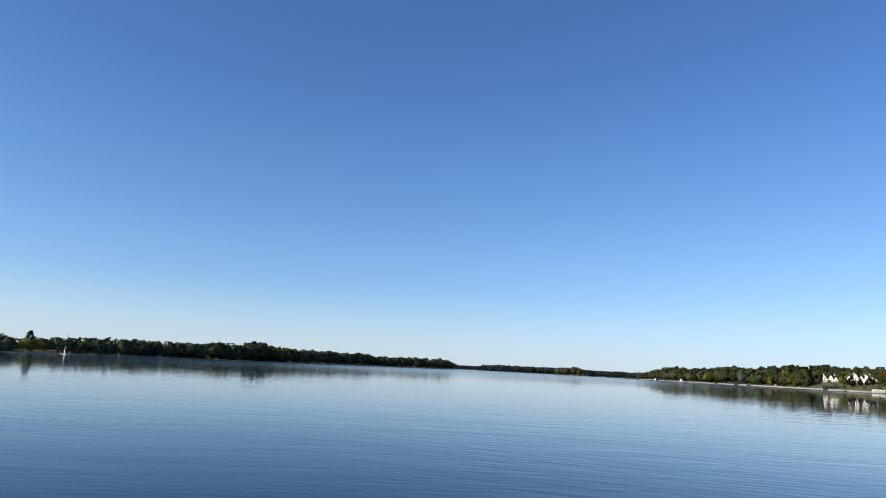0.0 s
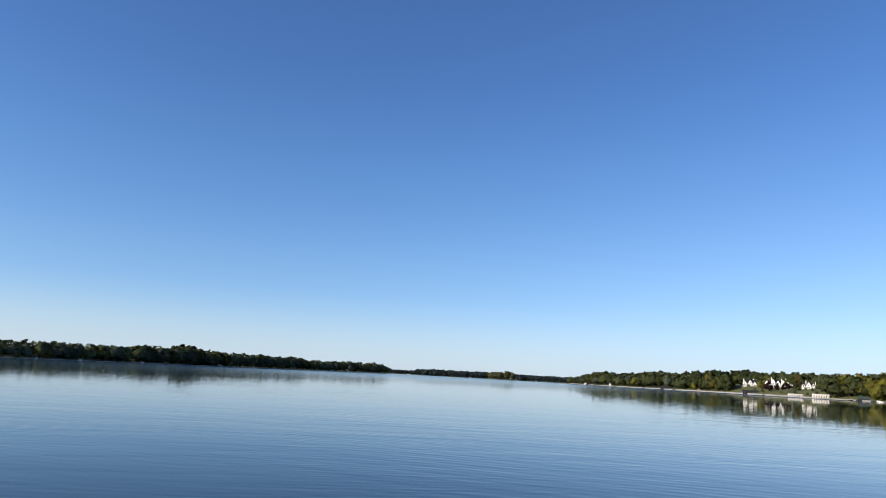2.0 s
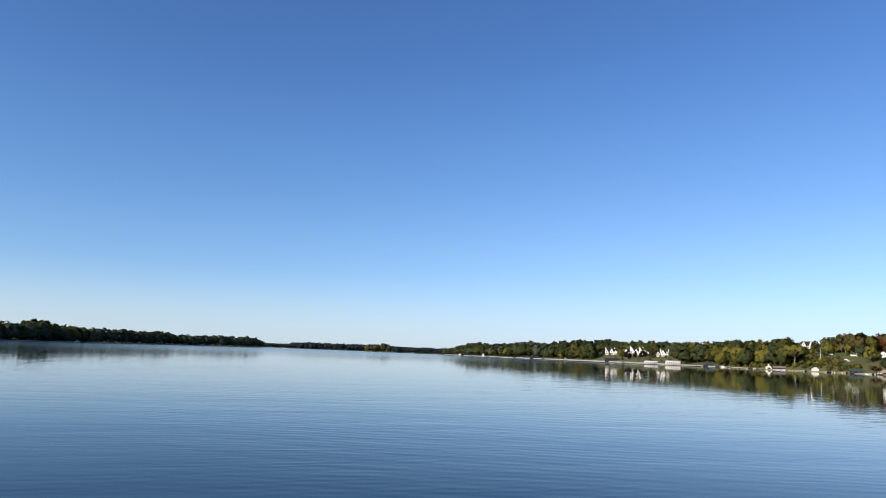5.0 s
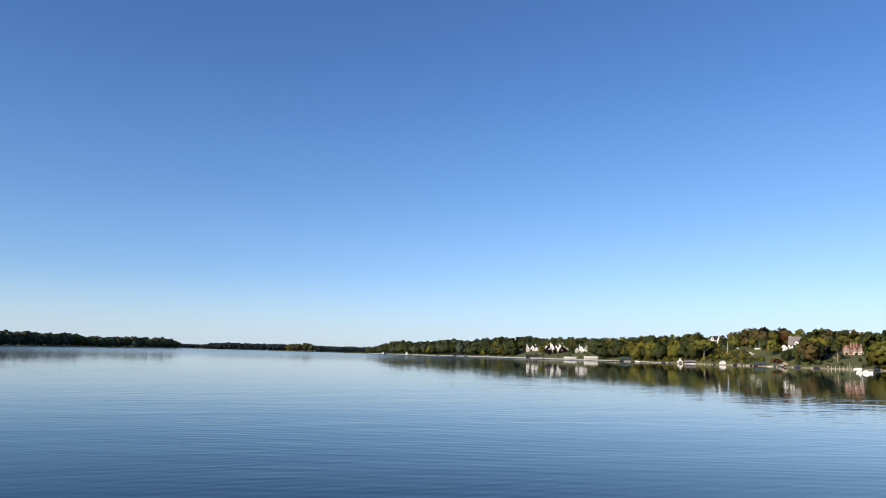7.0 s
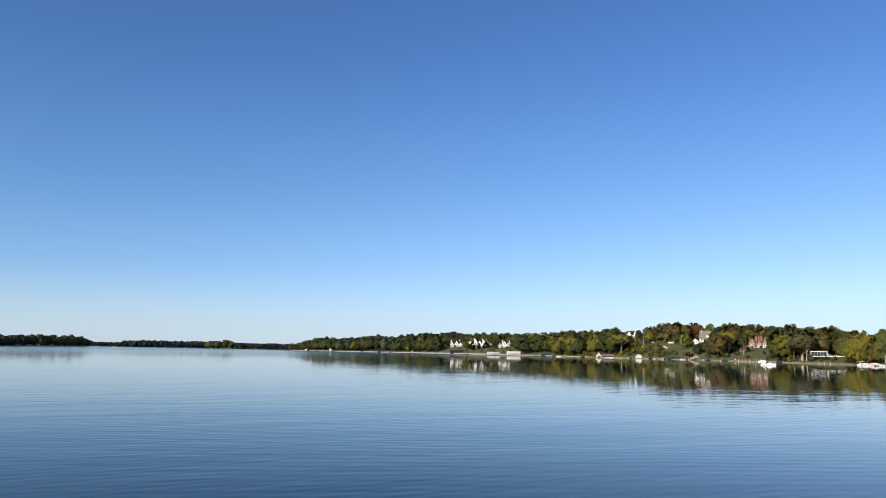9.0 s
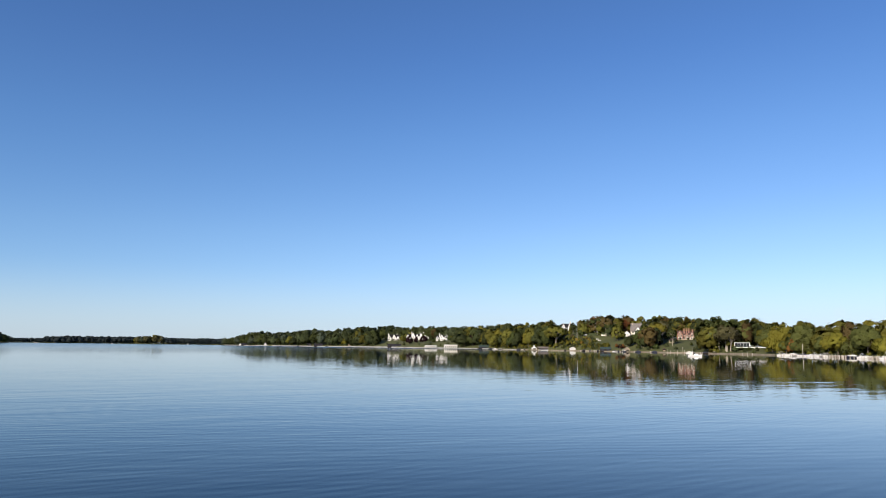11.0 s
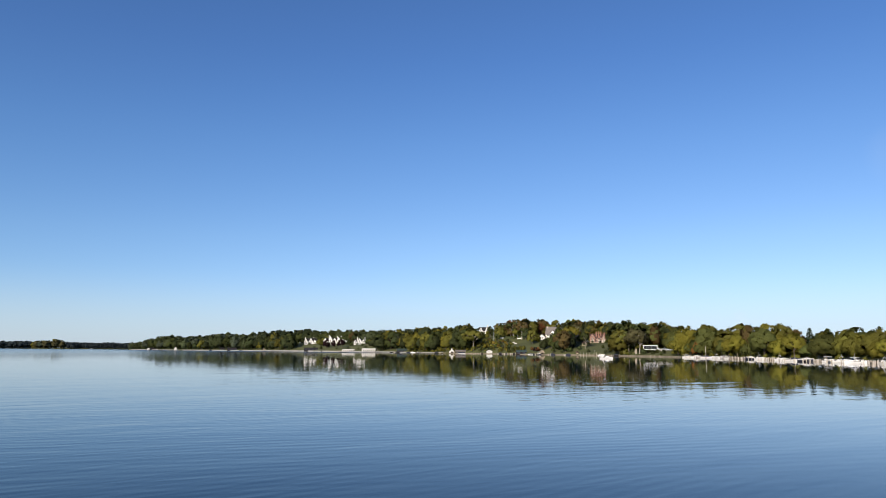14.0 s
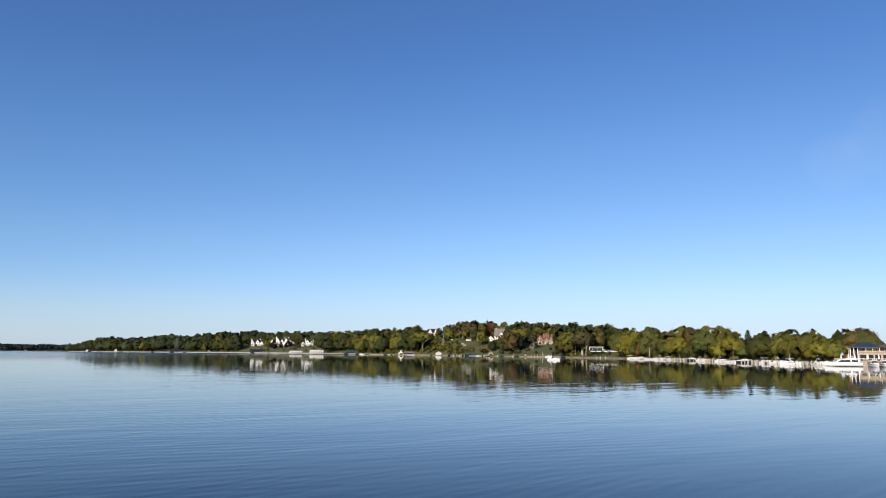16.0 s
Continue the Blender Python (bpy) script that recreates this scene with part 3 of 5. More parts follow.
TRUNKS = {
    "oak": [trunk_mesh("trunk", 1 + i, 0.55, 6) for i in range(2)],
    "tall": [trunk_mesh("trunk", 5 + i, 0.62, 5, 0.018, 0.18) for i in range(2)],
    "open": [trunk_mesh("trunk", 8 + i, 0.72, 10, 0.026, 0.34, PALEBARK) for i in range(2)],
    "willow": [trunk_mesh("trunk", 12, 0.5, 6, 0.03, 0.28)],
    "spruce": [trunk_mesh("trunk", 14, 0.9, 0, 0.016)],
    "pine": [trunk_mesh("trunk", 16, 0.9, 5, 0.015, 0.2)],
    "shrub": [trunk_mesh("trunk", 18, 0.4, 4, 0.02, 0.3)],
}
TONE_WORDS = {"leaf_green": "green", "leaf_deep_green": "dark green", "leaf_olive": "olive green", "leaf_yellow_green": "yellow-green", "leaf_gold": "golden", "leaf_rust": "rust-red",
              "leaf_brown_green": "browning", "leaf_purple": "dark purple", "needle_green": "dark needled", "leaf_grey_twig": "thin grey-brown", "leaf_far_hazed": "green", "leaf_cool_green": "cool green", "leaf_moss_green": "moss green", "leaf_hazed_green": "haze-paled green", "leaf_amber": "orange"}
KIND_WORDS = {"oak": ("broad_tree", "broad-crowned"), "tall": ("tall_tree", "tall"), "open": ("open_tree", "open-branched"), "willow": ("willow_tree", "drooping willow"),
              "spruce": ("spruce_tree", "pointed spruce"), "pine": ("pine_tree", "flat-topped pine"), "shrub": ("shrub", "rounded")}
_crown_meshes = {}
pick = random.Random(7)


def tree(kind, tone, a, off, high, wide=1.0, where="on the wooded shore", group="shore trees"):
    """One tree, high metres tall."""
    name, form = KIND_WORDS[kind]
    near_by = kind in FINE_CROWNS and shore(a) + off < 640
    shapes = FINE_CROWNS[kind] if near_by else CROWNS[kind]
    v = pick.randrange(len(shapes))
    key = (kind, v, tone.name, near_by)
    if key not in _crown_meshes:
        _crown_meshes[key] = quad_mesh("crown", shapes[v], [tone])
    if kind == "shrub":
        group = "garden shrubs" if group == "shore trees" else group
    ob = thing(name, f"{TONE_WORDS[tone.name]} {form} {'shrub' if kind == 'shrub' else 'tree'} {where}", "shrub" if kind == "shrub" else "tree",
               spot(a, off, None, pick.uniform(0, 360)) @ Matrix.Diagonal((high * wide, high * wide, high, 1)), group)
    crown, trunk = new("crown", _crown_meshes[key]), new("trunk", pick.choice(TRUNKS[kind]))
    crown.parent = trunk.parent = ob
    return ob


# bearing, rise above the eye in degrees: the line of the tree tops against the sky
TOPS_LEFT = [(-60, 0.7), (-40, 0.7), (-31.2, 0.66), (-29.9, 0.55), (-28.2, 0.63), (-26.8, 0.75), (-25.3, 0.73), (-23.3, 0.88), (-22.3, 0.79), (-19.6, 0.79), (-18.4, 0.86), (-16.8, 1.0), (-15.5, 1.03),
             (-14.1, 1.2), (-13.0, 0.96), (-11.3, 0.8), (-8.2, 0.72), (-6.7, 0.72), (-5.1, 0.61), (-3.8, 0.59), (-1.1, 0.64), (0.3, 0.62), (1.0, 0.57), (1.35, 0.3)]
TOPS_FAR = [(1.4, 0.22), (3.4, 0.24), (3.6, 0.34), (5.2, 0.42), (6.5, 0.4), (9.4, 0.4), (9.5, 0.5), (10, 0.6), (10.9, 0.62), (11.2, 0.5), (11.3, 0.37), (14.3, 0.36), (15.5, 0.33)]
TOPS_CAPE = [(15.5, 0.33), (15.52, 0.38), (16.2, 0.46), (16.8, 0.66), (17.5, 0.97), (18.4, 0.94), (19.2, 0.87), (20.8, 0.92), (21.2, 1.11), (24.0, 1.12), (24.6, 1.28), (25.6, 1.47), (26.0, 1.56), (26.9, 1.44), (28.2, 1.59), (28.5, 1.62),
             (29.2, 1.36), (30.0, 1.44), (31.3, 1.54), (33.7, 1.53), (34.8, 1.5), (35.7, 1.68), (38.4, 1.8), (39.3, 1.76), (40.4, 1.9), (41.4, 1.85), (42.2, 1.74), (42.9, 1.72), (43.6, 2.33)]
TOPS_MARINA = [(44.2, 2.2), (45.1, 2.43), (46.0, 2.3), (46.7, 2.48), (47.8, 2.35), (51.6, 2.35), (52.2, 2.26), (53.1, 2.35), (54.4, 2.22), (55.3, 2.39), (55.9, 2.22), (57.0, 1.87), (58.3, 1.76), (59.5, 1.98),
               (60.3, 1.94), (62.0, 1.85), (63.0, 1.93), (64.2, 2.0), (64.7, 1.92), (65.1, 1.59), (65.6, 1.25), (66.4, 1.5), (66.8, 1.62), (67.8, 1.66), (68.7, 1.5), (69.4, 1.62), (70.3, 1.8), (71.0, 1.85), (73.8, 1.8), (74.0, 1.45), (74.6, 0.9), (86, 0.9)]
_ta, _te = (np.array(c) for c in zip(*TOPS_LEFT, *TOPS_FAR, *TOPS_CAPE[1:], *TOPS_MARINA))


def top_z(a, off):
    """The height that a tree there may reach."""
    return EYE + (shore(a) + off) * math.tan(radians(float(np.interp(a, _ta, _te))))


# open ground: bearings from and to, metres behind the water from and to
OPEN = [(27.2, 33.75, -5, 122), (41.75, 44.6, -5, 152), (44.4, 46.3, -5, 104), (46.2, 48.35, 24, 150), (46.2, 48.3, -5, 26), (49.0, 52.3, -5, 138), (54.4, 57.0, -5, 50), (56.8, 57.4, -5, 15),
        (71.3, 81, -5, 62), (34.4, 36.4, -5, 20), (34.45, 35.25, -5, 34), (39.3, 41.6, -5, 14), (16.6, 26, -5, 14), (-30.3, -28.2, -5, 15)]


def is_open(a, off):
    return any(a0 <= a <= a1 and o0 <= off <= o1 for a0, a1, o0, o1 in OPEN)


def tones(a, row=0):
    """What grows at a bearing: kinds and leaf colours to choose from."""
    if a < 1.41:
        # the left woods mix in leaves paled to imitate haze
        return ("oak oak oak tall", [COOL, MISTY, MISTY, GREEN, COOL, MISTY]) if a < -12 else ("tall tall oak", [MISTY, COOL, MISTY, GREEN, MISTY])
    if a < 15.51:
        # apart from the point, far shore leaves take the painted haze tint
        return ("tall oak tall", [GREY, OLIVE, GREY, MISTY]) if 9.4 < a < 11.3 else ("oak tall oak", [FAR_HAZED])
    if a < 25:
        return "oak oak tall", [COOL, DEEP, MISTY, COOL, GREEN, DEEP]
    if a < 29:
        return ("pine tall pine", [NEEDLE, NEEDLE, DEEP]) if row > 2 else ("oak tall oak", [DEEP, COOL, GREEN, OLIVE, DEEP])
    if a < 34.5:
        return "oak tall oak", [DEEP, COOL, GREEN, DEEP, OLIVE]
    if a < 40:
        return "oak tall oak open", [GREEN, OLIVE, DEEP, YELLOW, YELLOW, DEEP, OLIVE]
    if a < 48.5:
        return "oak tall oak open", [OLIVE, GREEN, OLIVE, DEEP, BROWN, GREEN, DEEP]
    if a < 53:
        return "oak tall open oak", [GREEN, OLIVE, BROWN, DEEP, OLIVE, DEEP]
    if a < 57:
        return "tall oak open", [DEEP, MOSS, GREEN, GREY, OLIVE]
    if a < 60.2:
        return "oak oak tall", [MOSS, YELLOW, MOSS, YELLOW, OLIVE]
    if a < 65:
        return "oak willow tall oak", [OLIVE, MOSS, OLIVE, BROWN, YELLOW] if row > 2 else [YELLOW, OLIVE, YELLOW, YELLOW, MOSS]
    if row > 2:
        return "oak oak tall", [BROWN, MOSS, GREEN, BROWN, OLIVE]
    return "oak tall oak willow", [OLIVE, YELLOW, MOSS, MOSS, OLIVE]


def plant(a0, a1, rows, gap, seed, low=0.62):
    """Rows of trees behind the shore: bearing, metres behind it, height, kind and tone."""
    rng, out = random.Random(seed), []
    for r, off in enumerate(rows):
        a = a0 + rng.random() * 0.2
        while a < a1:
            o = off + rng.uniform(-0.35, 0.35) * gap
            kinds, colours = tones(a, r)
            room = top_z(a, o) - ground_z(a, o)
            last = r / max(1, len(rows) - 1)
            h = room * rng.uniform(low + (0.82 - low) * last, 0.92 + 0.2 * last)
            h = min(max(h, 4.5), rng.uniform(21, 32))
            if not is_open(a, o) and room > 4:
                out.append((a, o, h, rng.choice(kinds.split()), rng.choice(colours), r))
            a += math.degrees(gap * rng.uniform(0.5, 1.5) / (shore(a) + o))
    return out


def woods(name, label, planted, seed, spread=1.0):
    """A stand too deep to count: one mesh of leaf clumps."""
    rng, quads, index = np.random.default_rng(seed), [], []
    palette = []
    for a, off, h, kind, tone, _ in planted:
        kind = kind if kind in FAR_CROWNS else "oak"
        shapes = LOW_CROWNS if shore(a) > 2900 else MID_CROWNS.get(kind, CROWNS[kind]) if shore(a) < 640 and a > 0 else FAR_CROWNS[kind]
        q = shapes[rng.integers(len(shapes))]
        t = rng.uniform(0, 2 * math.pi)
        c, s = math.cos(t), math.sin(t)
        w = h * rng.uniform(0.85, 1.35) * spread
        m = np.array([[c * w, -s * w, 0], [s * w, c * w, 0], [0, 0, h]])
        p = spot(a, off).translation
        quads.append(q @ m.T + np.array(p))
        if tone not in palette:
            palette.append(tone)
        index.append(np.full(len(q), palette.index(tone)))
        # undergrowth round the foot
        if rng.random() < 0.5:
            continue
        low = (LOW_CROWNS if shore(a) > 2900 else FAR_CROWNS["oak"])[rng.integers(6)]
        low = low[rng.random(len(low)) < 0.5]
        f = np.array([h * rng.uniform(0.5, 0.7), h * rng.uniform(0.5, 0.7), h * rng.uniform(0.32, 0.5)])
        quads.append(low * f + np.array(p) + np.array([rng.uniform(-3, 3), rng.uniform(-3, 3), -0.5]))
        index.append(np.full(len(low), palette.index(tone)))
    ob = new(name, quad_mesh(name, np.concatenate(quads), palette, np.concatenate(index)))
    return tagged(ob, label, "woods", kind="stuff")


def undergrowth(name, label, planted, seed):
    """Low bushes along the edge of the woods, too many to count."""
    rng, quads, index, palette = np.random.default_rng(seed), [], [], []
    for a, off, h, kind, tone, _ in planted:
        for k in range(1 if a < 2 else 2):
            q = FAR_CROWNS["oak"][rng.integers(len(FAR_CROWNS["oak"]))]
            q = q[rng.random(len(q)) < 0.52]
            tone = tone if tone in (GREEN, DEEP, OLIVE, COOL) else OLIVE if a > 57 else DEEP if rng.random() < 0.5 else GREEN
            low = rng.uniform(0.14, 0.32) * h
            p = spot(a + math.degrees(rng.uniform(-7, 7) / shore(a)), off + rng.uniform(-3, 4)).translation
            quads.append(q * np.array([low * 1.2, low * 1.2, low]) + np.array(p) - np.array([0, 0, 0.4]))
            if tone not in palette:
                palette.append(tone)
            index.append(np.full(len(q), palette.index(tone)))
    ob = new(name, quad_mesh(name, np.concatenate(quads), palette, np.concatenate(index)))
    return tagged(ob, label, "undergrowth", kind="stuff")


left = plant(-46, -3.3, (4, 11, 21, 34, 50), 9.5, 11, 0.6) + plant(-3.3, 1.25, (4, 14, 28, 46), 12, 10, 0.7)
woods("left_woods", "dark green deciduous woods along the lake shore", [p for p in left if p[5] > 0 or p[0] < -34], 1, 1.3)
for a, off, h, kind, tone, r in left:
    if r == 0 and a >= -34:
        tree(kind, tone, a, off, h, pick.uniform(1.05, 1.5), "at the water's edge")
undergrowth("left_undergrowth", "dark bushes along the wooded water's edge", [p for p in left if p[5] < 2], 21)
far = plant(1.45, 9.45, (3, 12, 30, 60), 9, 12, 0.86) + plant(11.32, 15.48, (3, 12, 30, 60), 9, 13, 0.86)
woods("far_woods", "distant low wooded shore beyond the lake, tinted for haze", far, 2)
woods("point_woods", "yellowing trees on a small far point", plant(9.52, 11.2, (6, 22, 40), 13, 14, 0.75), 3)
right = plant(15.54, 57, (10, 20, 31, 44, 60, 80, 104, 132, 165, 200), 13.5, 15, 0.5)
near = plant(57, 76, (8, 18, 30, 44, 62), 10.5, 16, 0.4)
front, back = [], []
for p in right + near:
    a, off = p[0], p[1]
    edge = min([o1 for a0, a1, o0, o1 in OPEN if a0 <= a <= a1 and o0 < 10] or [8])
    (front if off < edge + 13 else back).append(p)
_b = random.Random(77)
for a in np.arange(26.4, 34.2, 0.2):  # the dark ridge behind the white houses
    off = _b.uniform(126, 150)
    back.append((a, off, (top_z(a, off) - ground_z(a, off)) * _b.uniform(0.72, 0.98), _b.choice(["pine", "tall", "oak"] if a < 30 else ["oak", "tall"]), _b.choice([DEEP, COOL, NEEDLE, GREEN]), 3))
for a in np.arange(48.9, 52.6, 0.17):  # the trees that close the lawn behind the brick mansion
    off = _b.uniform(140, 158)
    back.append((a, off, (top_z(a, off) - ground_z(a, off)) * _b.uniform(0.8, 1.0), _b.choice(["oak", "tall"]), _b.choice([DEEP, GREEN, OLIVE, BROWN]), 3))
woods("right_woods", "mixed autumn woods on the slope behind the shore", back, 4)
for a, off, h, kind, tone, r in front:
    tree(kind, tone, a, off, h, pick.uniform(0.88, 1.3))
brush = [(a, off, 15, "oak", pick.choice(tones(a)[1]), 0) for a0, a1, off in ((57, 71.2, 40), (27.1, 33.8, 127), (41.8, 44.6, 157), (44.4, 46.4, 110), (46.2, 48.4, 154), (49, 52.6, 142)) for a in np.arange(a0, a1, 0.28)]
undergrowth("right_undergrowth", "bushes along the edge of the shore woods", front + brush, 22)


# ---------------------------------------------------------------- single trees that stand out
def lone(kind, tone, a, off, high, wide=1.0, where="standing clear of the woods"):
    return tree(kind, tone, a, off, high, wide, where, "standing trees")


lone("pine", NEEDLE, -29.45, 26, 13.5, 1.1, "above the willows at the shore")
lone("willow", YELLOW, -29.75, 7, 9.5, 1.0, "by the lake lawn")
lone("willow", OLIVE, -28.75, 7, 9.0, 1.05, "by the lake lawn")
lone("oak", BROWN, -6.75, 8, 16, 0.95, "turning gold at the water's edge")
lone("oak", YELLOW, 24.71, 12, 15, 0.85, "by the little cabin")
lone("oak", OLIVE, 20.5, 16, 19, 1.0, "on the cape")
lone("oak", OLIVE, 29.3, 60, 12, 0.85, "in front of the white house")
lone("oak", PURPLE, 29.83, 40, 15, 0.95, "on the lawn of the white house")
lone("oak", PURPLE, 30.35, 52, 12, 0.75, "on the lawn of the white house")
lone("oak", PURPLE, 30.97, 40, 14.5, 1.0, "on the lawn of the white house")
lone("oak", BROWN, 31.85, 130, 21, 0.9, "behind the white house")
lone("oak", PURPLE, 34.85, 26, 18, 0.9, "at the edge of the woods")
lone("oak", YELLOW, 34.0, 34, 15, 0.9, "beside the boat canopies")
lone("oak", YELLOW, 35.9, 30, 20, 1.05, "above the green boathouse")
lone("oak", OLIVE, 40.95, 78, 25, 1.05, "large and alone on the bank")
lone("oak", OLIVE, 43.45, 92, 17, 0.95, "below the white hill house")
lone("oak", BROWN, 44.15, 118, 21, 0.85, "above the terrace garden")
lone("open", BROWN, 45.25, 97, 25, 1.0, "at the top of the lawn")
lone("oak", RUST, 44.35, 150, 21, 0.8, "among the hilltop trees")
lone("oak", RUST, 47.0, 165, 22, 0.9, "among the hilltop trees")
lone("oak", OLIVE, 46.1, 62, 19, 0.9, "beside the steep-roofed house")
lone("tall", GREEN, 47.35, 42, 11, 1.0, "below the steep-roofed house")
lone("tall", DEEP, 48.1, 40, 17, 0.9, "below the steep-roofed house")
lone("open", YELLOW, 49.15, 44, 24, 0.95, "with a forked pale trunk on the sloping lawn")
lone("open", GREY, 49.45, 60, 23, 0.85, "thinning on the lawn by the brick house")
lone("oak", OLIVE, 52.75, 16, 19, 1.0, "low-branched on the lake bank")
lone("open", GREY, 53.9, 18, 18, 1.0, "half bare on the lake bank")
lone("tall", BROWN, 55.35, 60, 22, 0.8, "behind the flat white house")
lone("willow", YELLOW, 57.35, 12, 22, 1.05, "beside the flat white house")
lone("oak", YELLOW, 57.45, 10, 8, 0.9, "beside the willow")
lone("oak", AMBER, 58.4, 1.4, 11.0, 0.9, "rounded, at the head of the marina")
lone("spruce", NEEDLE, 66.0, 40, 17.0, 1.5, "rising over the marina trees")
lone("oak", OLIVE, 71.55, 12, 9.8, 1.05, "beside the restaurant")
lone("oak", YELLOW, 70.6, 9, 9.5, 1.1, "beside the restaurant")
lone("oak", BROWN, 73.3, 66, 15.5, 1.2, "behind the restaurant")
lone("oak", GREEN, 72.2, 64, 15.0, 1.2, "behind the restaurant")

for a, off, h, kind, tone in ((41.65, 62, 12, "oak", GREEN), (41.95, 78, 11, "oak", OLIVE), (42.2, 92, 9, "oak", GREEN), (42.55, 84, 11, "tall", OLIVE), (43.35, 84, 9, "oak", GREEN), (43.7, 112, 14, "oak", DEEP),
                              (44.0, 104, 10, "oak", OLIVE), (44.5, 112, 15, "oak", BROWN), (42.75, 120, 13, "oak", DEEP), (41.8, 30, 8, "oak", OLIVE), (42.3, 26, 7, "oak", YELLOW), (43.2, 30, 6, "oak", GREEN),
                              (48.55, 30, 14, "tall", DEEP), (48.8, 44, 15, "oak", OLIVE), (47.9, 30, 10, "oak", GREEN), (46.75, 34, 9, "tall", DEEP), (52.65, 24, 12, "oak", GREEN)):
    lone(kind, tone, a, off, h, 0.95, "on the garden slope")
_g = random.Random(31)
for i in range(150):  # the terraced garden on the hill
    a = _g.uniform(41.2, 45.4)
    off = _g.uniform(9, 74) if a < 44.5 else _g.uniform(9, 30)
    tone = _g.choice([YELLOW, OLIVE, GREEN, GOLD, OLIVE, GREEN, BROWN, DEEP, OLIVE]) if a > 42.6 else _g.choice([GREEN, OLIVE, YELLOW, GREEN])
    tree("shrub", tone, a, off, _g.uniform(2.0, 5.2), _g.uniform(0.8, 1.15), "in the terraced garden")
for i in range(26):
    a = _g.uniform(36.3, 41.0)
    tree("shrub", _g.choice([GREEN, OLIVE, YELLOW, OLIVE]), a, _g.uniform(7, 20), _g.uniform(3, 6.5), 0.9, "on the bank behind the seawall")
for a, off, h, tone in ((46.3, 11, 6.5, PURPLE), (46.5, 16, 5.5, RUST), (46.05, 20, 5, RUST), (51.7, 12, 4, DEEP), (51.95, 16, 5, DEEP), (51.5, 40, 4, GREEN), (50.7, 88, 3.2, DEEP), (51.3, 90, 3.0, DEEP), (51.75, 86, 4.5, GREEN), (50.45, 66, 3.5, DEEP), (49.7, 30, 4.5, DEEP), (50.4, 16, 3.5, DEEP), (54.5, 12, 5, DEEP), (55.2, 14, 3.4, DEEP), (55.0, 22, 4, DEEP), (55.5, 22, 3.6, GREEN), (56.0, 20, 4, DEEP),
                        (55.8, 9, 2.8, GREEN), (48.4, 14, 5, DEEP), (47.7, 12, 6, GREEN), (33.9, 12, 5, DEEP), (28.05, 30, 3, DEEP)):
    tree("shrub", tone, a, off, h, 1.0, "on the lake bank")


def hedge(a0, a1, off, high):
    bm = bmesh.new()
    rings = []
    rr = random.Random(int(a0 * 100))
    for a in np.linspace(a0, a1, 26):
        s, c, d, z = math.sin(radians(a)), math.cos(radians(a)), shore(a) + off, ground_z(a, off)
        h, w = high * rr.uniform(0.88, 1.1), rr.uniform(0.7, 1.0)
        rings.append([((d + o) * s, (d + o) * c, z + q) for o, q in ((-w, -0.4), (-w * 0.95, h * 0.8), (-w * 0.5, h), (w * 0.5, h), (w, -0.4))])
    ob = part("hedge", loft(bm, rings), HEDGE, None)
    return tagged(ob, "clipped dark green hedge across the sloping garden", "hedge", "garden hedges")


hedge(42.0, 44.4, 70, 2.2)
hedge(43.2, 44.6, 98, 2.4)
hedge(44.9, 46.0, 106, 3.2)


for a, off, h, kind, tone in ((46.95, 26, 12, "tall", DEEP), (47.15, 36, 11, "oak", DEEP), (47.55, 34, 13, "tall", GREEN), (48.0, 50, 15, "oak", OLIVE), (48.05, 26, 13, "tall", DEEP), (48.3, 52, 17, "oak", DEEP),
                              (49.45, 82, 13, "oak", DEEP), (49.2, 88, 15, "oak", GREEN), (49.9, 86, 9, "oak", DEEP), (52.7, 60, 14, "oak", DEEP), (52.6, 44, 15, "oak", OLIVE), (52.5, 34, 9, "oak", GREEN),
                              (45.55, 100, 15, "oak", DEEP), (44.9, 108, 14, "oak", OLIVE), (43.15, 104, 12, "oak", DEEP), (46.0, 84, 13, "oak", BROWN), (54.75, 44, 16, "tall", GREEN)):
    lone(kind, tone, a, off, h, 0.95, "in the trees between the houses")
for a, off, h, kind, tone in ((28.0, 92, 11, "oak", DEEP), (29.25, 86, 10, "oak", OLIVE), (29.55, 70, 8, "oak", GREEN), (31.55, 84, 10, "oak", DEEP), (31.75, 60, 7, "oak", GREEN), (33.05, 84, 11, "oak", GREEN), (33.4, 60, 14, "oak", OLIVE),
                              (33.65, 40, 13, "oak", DEEP), (30.1, 88, 6, "shrub", DEEP), (30.75, 84, 6, "shrub", GREEN), (28.5, 80, 5, "shrub", DEEP), (32.2, 82, 5, "shrub", DEEP), (32.6, 76, 5, "shrub", GREEN), (31.3, 88, 5, "shrub", DEEP),
                              (28.9, 30, 5, "shrub", DEEP), (29.4, 26, 5, "shrub", GREEN), (30.6, 24, 4, "shrub", DEEP), (31.5, 22, 5, "shrub", DEEP), (32.3, 20, 4, "shrub", GREEN), (32.9, 26, 6, "oak", DEEP)):
    lone(kind, tone, a, off, h, 1.0, "in the garden of the white houses")
lone("oak", OLIVE, 46.25, 92, 10, 0.95, "below the steep-roofed house")
lone("oak", DEEP, 47.62, 84, 11, 0.9, "below the steep-roofed house")
lone("oak", GREEN, 48.15, 84, 18, 0.9, "below the steep-roofed house")
lone("oak", BROWN, 49.5, 100, 19, 0.8, "beside the brick mansion")
lone("oak", DEEP, 50.0, 96, 13, 0.8, "beside the brick mansion")
lone("open", GREEN, 50.15, 40, 17, 0.8, "on the lawn by the brick mansion")
lone("oak", GREEN, 52.95, 96, 19, 0.9, "beside the brick mansion")
